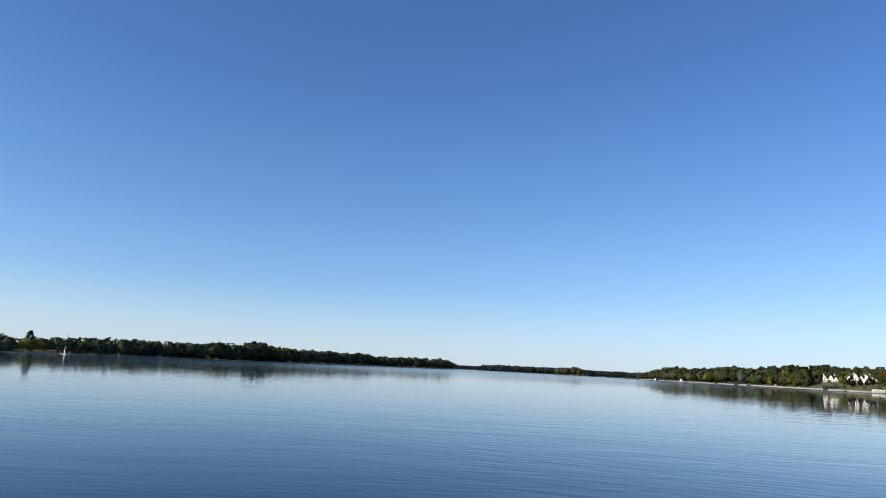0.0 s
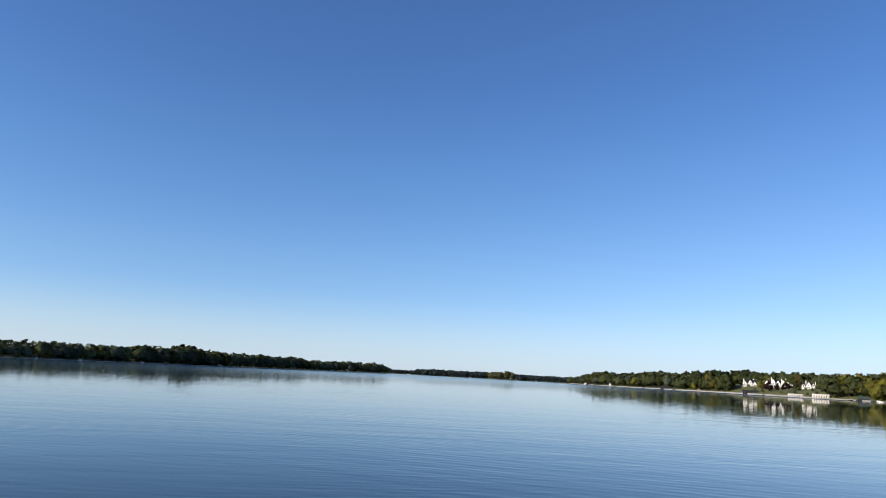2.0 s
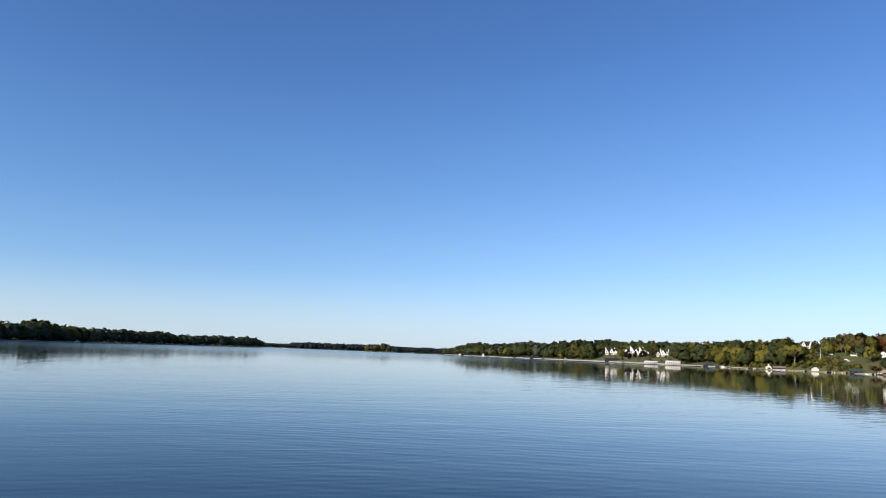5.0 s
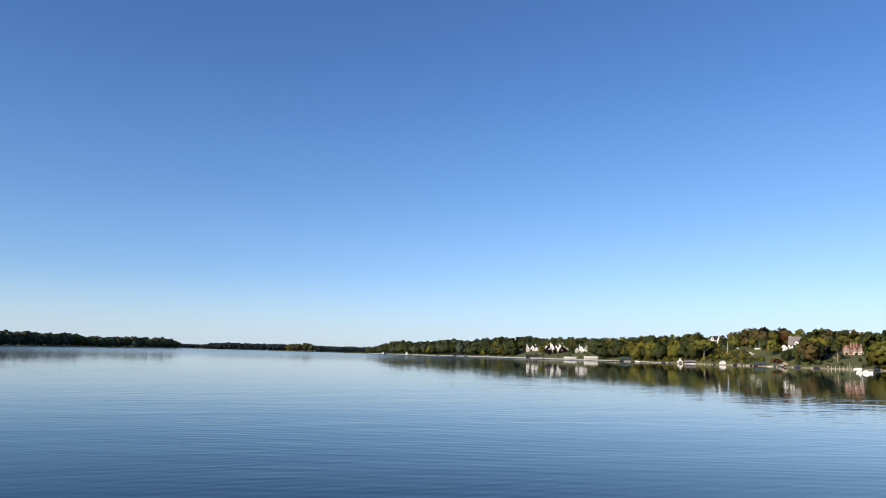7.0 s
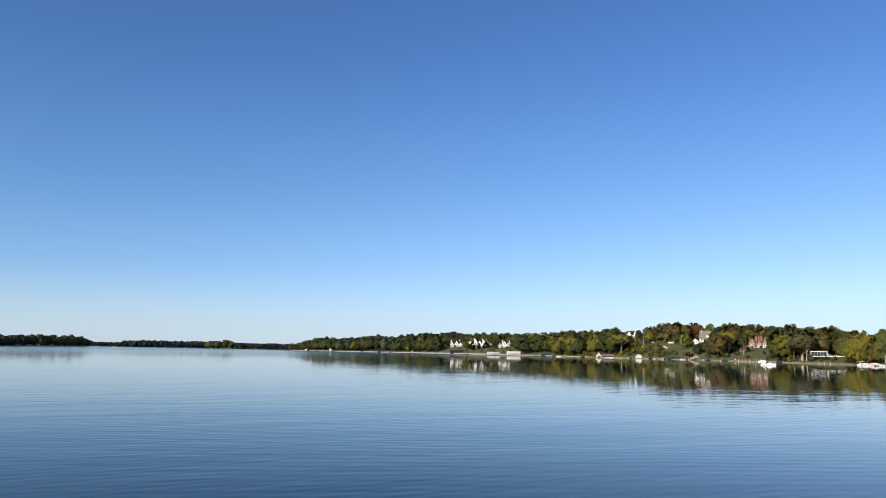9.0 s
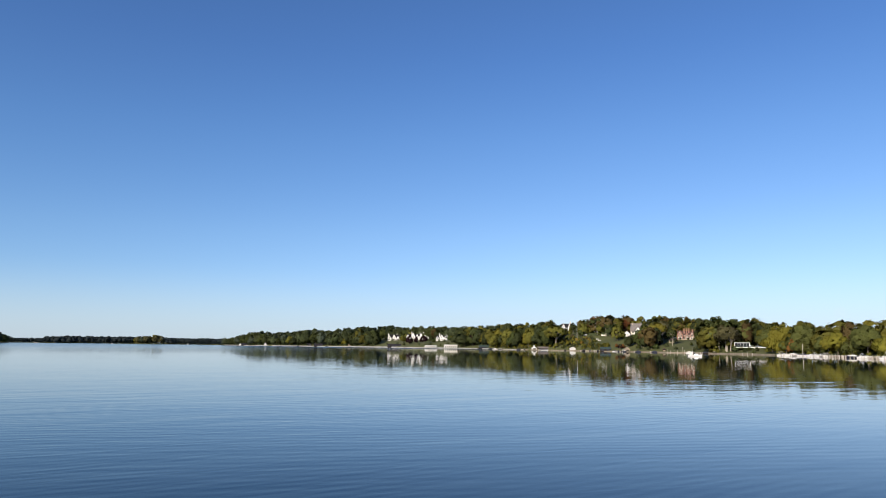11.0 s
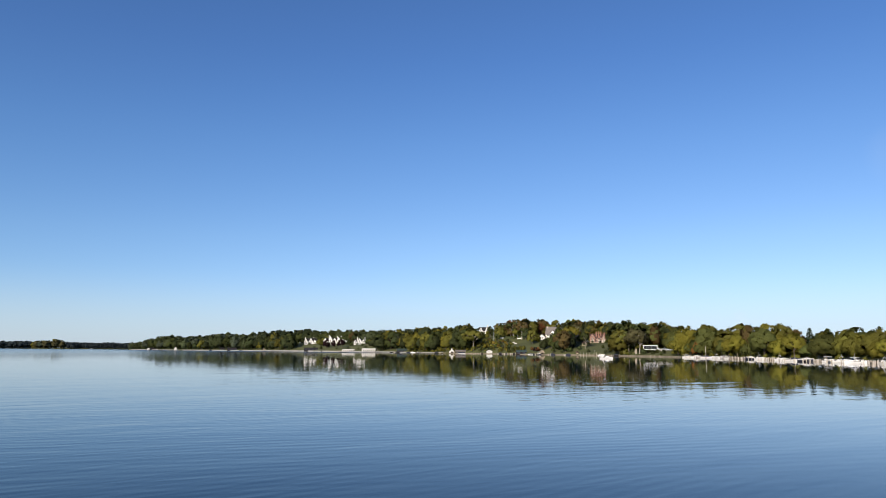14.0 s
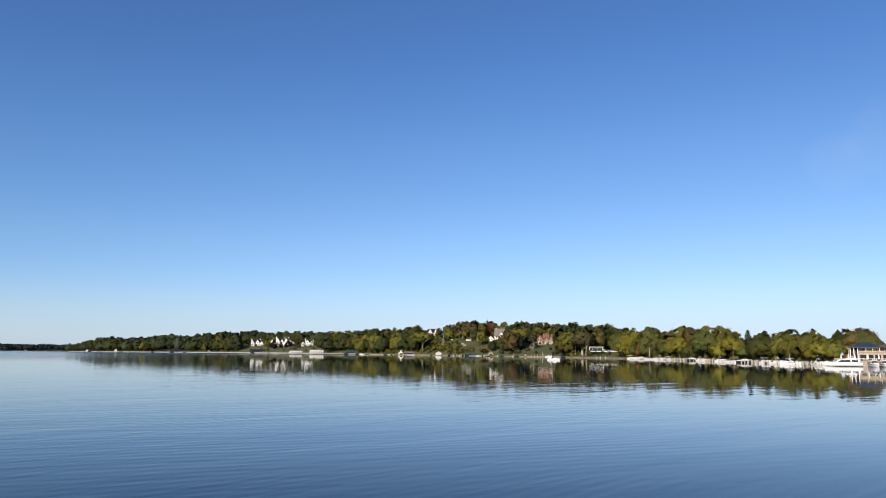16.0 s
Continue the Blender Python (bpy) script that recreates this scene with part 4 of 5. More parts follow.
lone("oak", OLIVE, 54.35, 24, 15, 0.9, "beside the modern house")
lone("oak", OLIVE, 37.85, 24, 26, 0.95, "on the wooded bank")
lone("tall", YELLOW, 39.25, 22, 25, 1.0, "on the wooded bank")
lone("open", OLIVE, 48.9, 48, 24, 1.15, "with a bare trunk on the lawn")
lone("open", OLIVE, 53.1, 12, 19, 1.2, "spreading over the seawall")
lone("open", GREY, 54.25, 15, 20, 1.0, "beside the modern house")


# ---------------------------------------------------------------- buildings
def window(parent, x, y, z, w, h, frame_mat, cross=True, label=""):
    """A framed window in a wall that faces -y at y."""
    bm = bmesh.new()
    t = 0.14
    for x0, x1, z0, z1 in ((-w / 2 - t, w / 2 + t, h, h + t), (-w / 2 - t, w / 2 + t, -t, 0), (-w / 2 - t, -w / 2, 0, h), (w / 2, w / 2 + t, 0, h)):
        bx(bm, x + x0, y - 0.09, z + z0, x + x1, y - 0.003, z + z1)
    if cross:
        bx(bm, x - 0.04, y - 0.07, z, x + 0.04, y - 0.003, z + h)
        bx(bm, x - w / 2, y - 0.065, z + h * 0.5 - 0.04, x + w / 2, y - 0.003, z + h * 0.5 + 0.04)
    win = part("window", bm, frame_mat, parent, label)
    part("pane", box(x - w / 2, y - 0.04, z, x + w / 2, y - 0.004, z + h), GLASS, win)
    return win


def gable_front(parent, x, y, w, d, h, r, wall, roof, over=0.45, low=2.0):
    """A block whose gable faces the lake; walls start low metres below its floor."""
    part("wall", prism_y([(x - w / 2, -low), (x + w / 2, -low), (x + w / 2, h), (x, h + r), (x - w / 2, h)], y, y + d), wall, parent)
    s, t = r / (w / 2), 0.28
    e = w / 2 + over
    for k in (-1, 1):
        pts = [(x, h + r), (x, h + r + t * 1.3), (x + k * e, h + r - s * e + t), (x + k * e, h + r - s * e)]
        part("roof", prism_y(pts if k > 0 else pts[::-1], y - over, y + d + over), roof, parent)


def gable_side(parent, x, y, w, d, h, r, wall, roof, over=0.45, low=2.0):
    """A block whose roof slopes towards the lake."""
    part("wall", prism_x([(y, -low), (y + d, -low), (y + d, h), (y + d / 2, h + r), (y, h)], x - w / 2, x + w / 2), wall, parent)
    s, t, m, e = r / (d / 2), 0.28, y + d / 2, d / 2 + over
    for k in (-1, 1):
        pts = [(m, h + r), (m, h + r + t * 1.3), (m + k * e, h + r - s * e + t), (m + k * e, h + r - s * e)]
        part("roof", prism_x(pts, x - w / 2 - over, x + w / 2 + over), roof, parent)


def chimney(parent, x, y, z0, z1, w, mat):
    bm = box(x - w / 2, y - w / 2, z0, x + w / 2, y + w / 2, z1)
    bx(bm, x - w * 0.6, y - w * 0.6, z1, x + w * 0.6, y + w * 0.6, z1 + 0.3)
    bx(bm, x - w * 0.2, y - w * 0.2, z1 + 0.3, x + w * 0.2, y + w * 0.2, z1 + 0.8)
    part("chimney", bm, mat, parent)


def white_wing():
    """The long white house at the start of the row, with three gables."""
    h = thing("lakeside_house", "large white house with steep dark roofs and gables", "house", spot(28.56, 100, None, -14), "white lake houses")
    gable_side(h, 0, 4, 21, 9, 5.6, 5.2, WHITE, SLATE)
    gable_front(h, -8.4, 0, 6.2, 8, 5.8, 4.6, WHITE, SLATE)
    gable_front(h, 1.0, 1, 6.6, 8, 6.2, 5.4, WHITE, SLATE)
    gable_front(h, 8.3, 1.4, 5.0, 7, 5.0, 3.6, WHITE, SLATE)
    for x, y, z in ((-9.4, 0, 1), (-7.4, 0, 1), (-8.4, 0, 4.6), (0, 1, 1), (2, 1, 1), (1, 1, 5), (7.6, 1.4, 1), (9.1, 1.4, 1), (-3.6, 4, 1.2), (-3.6, 4, 3.9), (5, 4, 1.2)):
        window(h, x, y, z, 1.5, 2.2, WHITE)
    chimney(h, -11.2, 6, -1, 12.5, 1.4, WHITE)
    chimney(h, 4.6, 9, 8, 12.6, 1.1, WHITE)


def white_lodge():
    """The middle of the row: a line of gables of uneven height."""
    h = thing("lakeside_house", "long white gabled lodge with tall white chimneys", "house", spot(30.55, 106, None, -10), "white lake houses")
    gable_side(h, -1, 5, 40, 10, 6.2, 5.0, WHITE, SLATE)
    for x, y, w, hh, r in ((-20, 0, 7.0, 5.4, 5.6), (-10.5, 1, 6.6, 8.4, 6.0), (-2.6, 0, 6.4, 6.4, 5.2), (4.6, 1, 6.4, 7.4, 5.8), (11.4, 0, 6.2, 6.4, 5.0), (17, 2, 5.2, 4.6, 3.6)):
        gable_front(h, x, y, w, 8, hh, r, WHITE, SLATE)
        for k in (-1.5, 1.5):
            window(h, x + k, y, 0.9, 1.5, 2.3, WHITE)
        window(h, x, y, min(hh - 0.9, 5.0), 1.7, 2.3, WHITE)
    chimney(h, -14.2, 8, 7, 15.5, 1.3, WHITE)
    chimney(h, 8.0, 8, 7, 14.5, 1.3, WHITE)
    chimney(h, 1.2, 9, 8, 13.8, 1.0, WHITE)


def white_villa():
    h = thing("lakeside_house", "white villa with two gables and slender chimneys", "house", spot(32.34, 100, None, -12), "white lake houses")
    gable_side(h, 0, 4, 19, 9, 4.8, 4.6, WHITE, SLATE)
    for x, y, w, hh, r in ((-6.8, 1, 5.4, 4.4, 3.6), (1.2, 0, 7.2, 5.6, 5.6), (7.4, 1.5, 4.6, 5.2, 4.2)):
        gable_front(h, x, y, w, 8, hh, r, WHITE, SLATE)
        for k in (-1.2, 1.2):
            window(h, x + k, y, 0.9, 1.5, 2.2, WHITE)
        window(h, x, y, hh - 0.9, 1.8, 2.4, WHITE)
    chimney(h, -4.0, 6, 6, 12.8, 1.1, WHITE)
    chimney(h, 9.6, 6, 4, 12.4, 1.1, WHITE)


def hill_house():
    h = thing("hill_house", "white house with dark roof and twin gables on the hilltop", "house", spot(42.25, 138))
    gable_side(h, 0, 3, 13, 8, 4.4, 5.0, WHITE, SLATE)
    gable_front(h, -4.4, 0, 4.8, 7, 5.0, 4.6, WHITE, SLATE)
    gable_front(h, 4.4, 0, 4.8, 7, 5.6, 5.2, WHITE, SLATE)
    for x in (-4.4, 4.4):
        window(h, x, 0, 1, 1.6, 1.8, WHITE)
        window(h, x, 0, 4.6, 1.3, 1.8, WHITE)
    for x in (-1.2, 1.2):
        window(h, x, 3, 1, 1.4, 2.0, WHITE)
    chimney(h, 5.6, 8, 6, 12.6, 1.2, CREAM)


def grey_house():
    """Steep shingled roof above white wings."""
    h = thing("shingle_house", "house with a tall grey shingle roof and white gables", "house", spot(47.35, 116, None, -10))
    gable_side(h, 1, 8, 13, 11, 6.5, 9.2, CREAM, SHINGLE)
    gable_front(h, 4.6, 3, 9.5, 8, 5.0, 6.2, WHITE, SHINGLE, 0.6)
    gable_front(h, -8.6, 0, 7.2, 8, 3.2, 3.0, WHITE, SLATE)
    for x, y, z, w in ((3.0, 3, 1, 1.5), (6.2, 3, 1, 1.5), (4.6, 3, 5.3, 1.7), (-10, 0, 0.8, 1.2), (-7.4, 0, 0.8, 1.2), (-2.5, 8, 1, 1.5), (-2.5, 8, 4, 1.5)):
        window(h, x, y, z, w, 1.9, WHITE)
    chimney(h, -3.6, 13, 8, 16.2, 1.3, SANDSTONE)


def brick_house():
    """Red brick mansion with shaped gables and tall chimneys."""
    h = thing("brick_mansion", "red brick mansion with gables and four tall chimneys", "house", spot(51.12, 104, None, -6) @ Matrix.Scale(0.82, 4))
    gable_side(h, 0, 3, 22, 10, 6.6, 5.0, BRICK, BRICKROOF)
    gable_front(h, -7.2, 0, 7.4, 9, 7.0, 5.2, BRICK, BRICKROOF, 0.3)
    gable_front(h, 8.2, 0.6, 5.6, 9, 6.2, 4.0, BRICK, BRICKROOF, 0.3)
    gable_front(h, 1.6, 1.6, 3.6, 6, 7.0, 2.4, BRICK, BRICKROOF, 0.25)
    for x, y in ((-9, 0), (-7.2, 0), (-5.4, 0), (-2.4, 3), (0.7, 1.6), (2.5, 1.6), (4.4, 3), (7.3, 0.6), (9.1, 0.6)):
        window(h, x, y, 4.3, 1.25, 1.8, CREAM, label="stone-framed upper window")
    window(h, -7.2, 0, 7.6, 1.5, 1.7, CREAM)
    window(h, 8.2, 0.6, 6.8, 1.3, 1.5, CREAM)
    # projecting stone bays along the garden front
    for x, y, w in ((-7.2, 0, 5.0), (1.6, 1.6, 3.4), (8.2, 0.6, 4.4)):
        bm = bmesh.new()
        loft(bm, [[(x - w / 2, y - 0.002, z), (x - w / 2 + 0.7, y - 1.2, z), (x + w / 2 - 0.7, y - 1.2, z), (x + w / 2, y - 0.002, z)] for z in (-1.5, 3.5)])
        bay = part("bay", bm, CREAM, h, "cream stone bay with mullioned windows")
        n = int(w - 1.4)
        for i in range(n):
            u = x - (w - 1.6) / 2 + (w - 1.6) * (i + 0.5) / n
            part("pane", box(u - 0.38, y - 1.26, 0.5, u + 0.38, y - 1.203, 2.9), GLASS, bay)
    for x in (-2.4, 4.4):
        window(h, x, 3, 0.6, 1.7, 2.5, CREAM)
    for x, y, z in ((-2.3, 5, 14.3), (0.8, 5, 14.5), (3.7, 6, 14.3), (8.4, 6, 13.2)):
        chimney(h, x, y, 7, z, 1.7, BRICK)
    part("terrace", box(-10, -3.2, -2, 10, -0.4, 0.25), SANDSTONE, h, "stone terrace along the front")
    part("porch", box(9.0, -2.6, 0.25, 12.4, 0.5, 3.2), CREAM, h, "pale bay porch")


def gazebo():
    g = thing("garden_pavilion", "small open timber pavilion on the lawn", "pavilion", spot(50.1, 62))
    for x in (-2.2, 2.2):
        for y in (-2.2, 2.2):
            part("post", box(x - 0.15, y - 0.15, -0.5, x + 0.15, y + 0.15, 2.7), WOOD, g)
    bm = bmesh.new()
    loft(bm, [[(-2.9, -2.9, 2.6), (2.9, -2.9, 2.6), (2.9, 2.9, 2.6), (-2.9, 2.9, 2.6)], [(-0.2, -0.2, 4.0), (0.2, -0.2, 4.0), (0.2, 0.2, 4.0), (-0.2, 0.2, 4.0)]])
    part("roof", bm, BRICKROOF, g)
    part("floor", box(-2.5, -2.5, -0.5, 2.5, 2.5, 0.12), WOOD, g)


def flat_house():
    """Modern house: white slabs and long dark glazing under a flat roof."""
    h = thing("modern_house", "low modern house of white slabs and dark glass", "house", spot(55.45, 30, None, 2))
    part("floor_slab", box(-11.3, -0.3, 1.6, 15.5, 10, 2.1), WHITE, h)
    part("base", box(-9.0, 3.5, -2.5, 1, 9, 1.4), DARKWOOD, h)
    part("roof", box(-11.3, -0.4, 5.4, 1.5, 10.4, 5.9), WHITE, h)
    part("side_wall", box(-11.0, 0.3, 2.1, -10.6, 10, 5.4), WHITE, h)
    part("side_wall", box(0.8, 0, 2.1, 1.3, 10, 5.4), WHITE, h)
    part("back_wall", box(-10.6, 8.5, 2.1, 0.8, 9, 5.4), CREAM, h)
    for i in range(5):
        x = -10.5 + i * 2.26
        win = part("window", box(x + 2.16, 1.0, 2.1, x + 2.26, 1.15, 5.4), STEEL, h)
        part("pane", box(x, 1.04, 2.1, x + 2.16, 1.1, 5.4), GLASS, win)
    bm = bmesh.new()
    for i in range(18):
        x = 1.5 + i * 0.8
        bx(bm, x, 0.1, 2.1, x + 0.06, 0.16, 3.1)
    bx(bm, 1.5, 0.08, 3.1, 15.3, 0.18, 3.18)
    part("railing", bm, STEEL, h)
    for x in (4.5, 9.0, 13.5):
        part("column", box(x, 0.5, -2, x + 0.35, 0.85, 1.4), WHITE, h)


def boathouse(a, off, w, hh, r, wall, roof, label, door=True, turn=0.0, z=None, cupola=False):
    b = thing("boathouse", label, "boathouse", spot(a, off, z, turn), "boathouses")
    d = w * 1.1
    gable_front(b, 0, 0, w, d, hh, r, wall, roof, 0.35, 1.6)
    if door:
        dr = part("door", box(-w * 0.3, -0.1, 0.05, w * 0.3, -0.003, hh * 0.82), DARKWOOD if wall != DARKWOOD else WOOD, b, "wide boat door")
        part("door_handle", box(-0.1, -0.16, hh * 0.35, 0.1, -0.1, hh * 0.4), STEEL, dr)
    if cupola:
        part("cupola", box(-0.8, d * 0.4, hh + r - 0.3, 0.8, d * 0.4 + 1.6, hh + r + 1.3), wall, b)
        bm = bmesh.new()
        loft(bm, [[(-1.1, d * 0.4 - 0.3, hh + r + 1.3), (1.1, d * 0.4 - 0.3, hh + r + 1.3), (1.1, d * 0.4 + 1.9, hh + r + 1.3), (-1.1, d * 0.4 + 1.9, hh + r + 1.3)],
                  [(-0.1, d * 0.4 + 0.7, hh + r + 2.3), (0.1, d * 0.4 + 0.7, hh + r + 2.3), (0.1, d * 0.4 + 0.9, hh + r + 2.3), (-0.1, d * 0.4 + 0.9, hh + r + 2.3)]])
        part("cupola_roof", bm, roof, b)
    return b


def boathouse_wide(a, off, w, d, hh, r, wall, roof, label):
    b = thing("boathouse", label, "boathouse", spot(a, off), "boathouses")
    gable_side(b, 0, 0, w, d, hh, r, wall, roof, 0.5, 1.8)
    for i in range(max(2, int(w / 5))):
        x = -w / 2 + w * (i + 0.5) / max(2, int(w / 5))
        part("door", box(x - 1.6, -0.1, 0.05, x + 1.6, -0.003, hh * 0.85), BLUECOVER if wall == DARKWOOD else DARKWOOD, b)
    return b


def boat_canopy_row(a, off, count, pitch, high, label, gap):
    """A row of arched white canopies over boat slips, one thing each."""
    for i in range(count):
        aa = a + math.degrees((i - (count - 1) / 2) * pitch / (shore(a) + off))
        t = thing("boat_canopy", label, "boat canopy", afloat(aa, shore(a) + off, 38), "boat canopies")
        w = pitch - gap
        n, d = 8, 3.0
        out, inn = [], []
        for k in range(n + 1):
            u = math.pi * k / n
            out.append((w / 2 * math.cos(u), high * 0.62 + high * 0.38 * math.sin(u)))
            inn.append(((w / 2 - 0.08) * math.cos(u), high * 0.62 - 0.08 + high * 0.38 * math.sin(u)))
        part("cover", prism_y(out + inn[::-1], 0, d), CANVAS, t)
        part("side_sheet", box(-w / 2, 0, 1.6, -w / 2 + 0.05, d, high * 0.62 - 0.09), CANVAS, t)
        for x in (-w / 2 + 0.1, w / 2 - 0.1):
            for y in (0.3, d - 0.3):
                part("post", rod(bmesh.new(), (x, y, -1.5), (x, y, high * 0.62), 0.09), STEEL, t)


def flagpole(a, off, high):
    f = thing("flagpole", "tall white flagpole in the garden", "flagpole", spot(a, off))
    part("pole", rod(bmesh.new(), (0, 0, -0.5), (0, 0, high), 0.24, 0.14, 8), WHITE, f)
    bm = bmesh.new()
    bmesh.ops.create_icosphere(bm, subdivisions=1, radius=0.3, matrix=Matrix.Translation((0, 0, high + 0.2)))
    part("finial", bm, WHITE, f)
    part("base", rod(bmesh.new(), (0, 0, -0.5), (0, 0, 0.5), 0.5, 0.4, 8), SANDSTONE, f)


def garden_seat(a, off, w=3.0):
    """A white bench with back and arms."""
    b = thing("garden_bench", "white painted bench on the lawn", "bench", spot(a, off), "garden benches")
    part("seat", box(-w / 2, -0.3, 0.42, w / 2, 0.3, 0.5), WHITE, b)
    part("backrest", box(-w / 2, 0.26, 0.55, w / 2, 0.34, 1.25), WHITE, b)
    for x in (-w / 2, w / 2 - 0.1):
        part("leg", box(x, -0.28, -0.2, x + 0.1, -0.18, 0.42), WHITE, b)
        part("leg", box(x, 0.2, -0.2, x + 0.1, 0.3, 0.42), WHITE, b)


def garden_wall(a, off, w, h):
    b = thing("garden_wall", "low white garden wall with end piers", "garden wall", spot(a, off), "garden walls")
    part("wall", box(-w / 2, -0.2, -1.2, w / 2, 0.2, h), WHITE, b)
    for x in (-w / 2, w / 2):
        part("pier", box(x - 0.35, -0.35, -1.2, x + 0.35, 0.35, h + 0.4), WHITE, b)


white_wing()
white_lodge()
white_villa()
hill_house()
grey_house()
brick_house()
gazebo()
flat_house()
flagpole(43.04, 50, 16)
garden_wall(43.75, 96, 7, 1.4)
garden_wall(45.15, 103, 8, 1.2)
garden_seat(44.6, 66)
garden_seat(44.75, 58)
garden_seat(44.1, 72, 4)
boathouse(16.8, 3, 5.5, 2.2, 1.5, WHITE, SLATE, "small white boathouse on the cape", False)
boathouse_wide(17.1, 4, 14, 6, 2.4, 1.4, DARKWOOD, SLATE, "low dark boat shelter on the cape")
boathouse(18.65, 4, 5.2, 3.0, 3.2, WHITE, BRICKROOF, "small white gabled boathouse", False)
boathouse_wide(22.0, 3, 7, 6, 2.8, 1.6, WHITE, SLATE, "white boat shelter by the seawall")
boathouse_wide(22.7, 3, 18, 7, 2.8, 1.6, DARKWOOD, SLATE, "long dark boat shelter by the seawall")
boathouse(25.1, 5, 6, 2.6, 2.2, WOOD, DARKWOOD, "weathered timber cabin with a dark roof", False)
boathouse_wide(28.64, 6, 24, 8, 3.2, 1.6, DARKWOOD, SLATE, "long black boathouse below the white houses")
boathouse_wide(35.75, 5, 15, 8, 2.3, 2.2, DARKWOOD, GREENROOF, "boathouse with a broad green roof")
boathouse(39.73, 3, 6.0, 2.0, 1.6, WHITE, CANVAS, "white boathouse with a cupola", True, 8, None, True)
boathouse_wide(40.4, 4, 13, 7, 1.9, 1.7, DARKWOOD, SHINGLE, "boathouse with a grey shingle roof beside the white one")
boathouse(42.75, 4, 5.6, 2.1, 1.8, WHITE, CANVAS, "small white boathouse with a pale roof", False, 20)
boathouse_wide(45.2, 2, 12, 7, 2.2, 1.9, DARKWOOD, GREENROOF, "boathouse with a dark green roof")
boathouse(46.85, 6, 4.8, 2.1, 2.2, SANDSTONE, WOOD, "cream gabled shed by the seawall", True, 15)
boathouse(49.55, 8, 3.4, 1.8, 1.3, DARKWOOD, BRICKROOF, "small brown shed on the lawn")
boat_canopy_row(31.58, -9, 6, 3.3, 5.2, "white arched canopy over a boat slip", 0.25)
boat_canopy_row(33.17, -10, 7, 3.1, 6.6, "white arched canopy over a boat slip", 1.2)


# ---------------------------------------------------------------- boats, piers and the marina
def hull_rings(length, beam, free, draft=0.45, sheer=0.35, n=9):
    """Cross sections from stern (+y) to bow (-y)."""
    rings = []
    for i in range(n):
        u = i / (n - 1)
        y = length * (0.5 - u)
        w = beam / 2 * (1 - max(0, (u - 0.45) / 0.55) ** 2.2) + 0.03
        top = free + sheer * u ** 2
        keel = -draft * (1 - u ** 3)
        rings.append([(-w, y, top), (-w * 0.94, y, free * 0.45), (-w * 0.72, y, -0.05), (0, y, keel), (w * 0.72, y, -0.05), (w * 0.94, y, free * 0.45), (w, y, top)])
    return rings


def raked(x0, x1, y0, y1, z0, z1, front=0.6, side=0.15, back=0.1):
    """A cabin block that narrows upwards, its raked face towards the bow."""
    return loft(bmesh.new(), [[(x0, y0, z0), (x1, y0, z0), (x1, y1, z0), (x0, y1, z0)], [(x0 + side, y0 + front, z1), (x1 - side, y0 + front, z1), (x1 - side, y1 - back, z1), (x0 + side, y1 - back, z1)]])


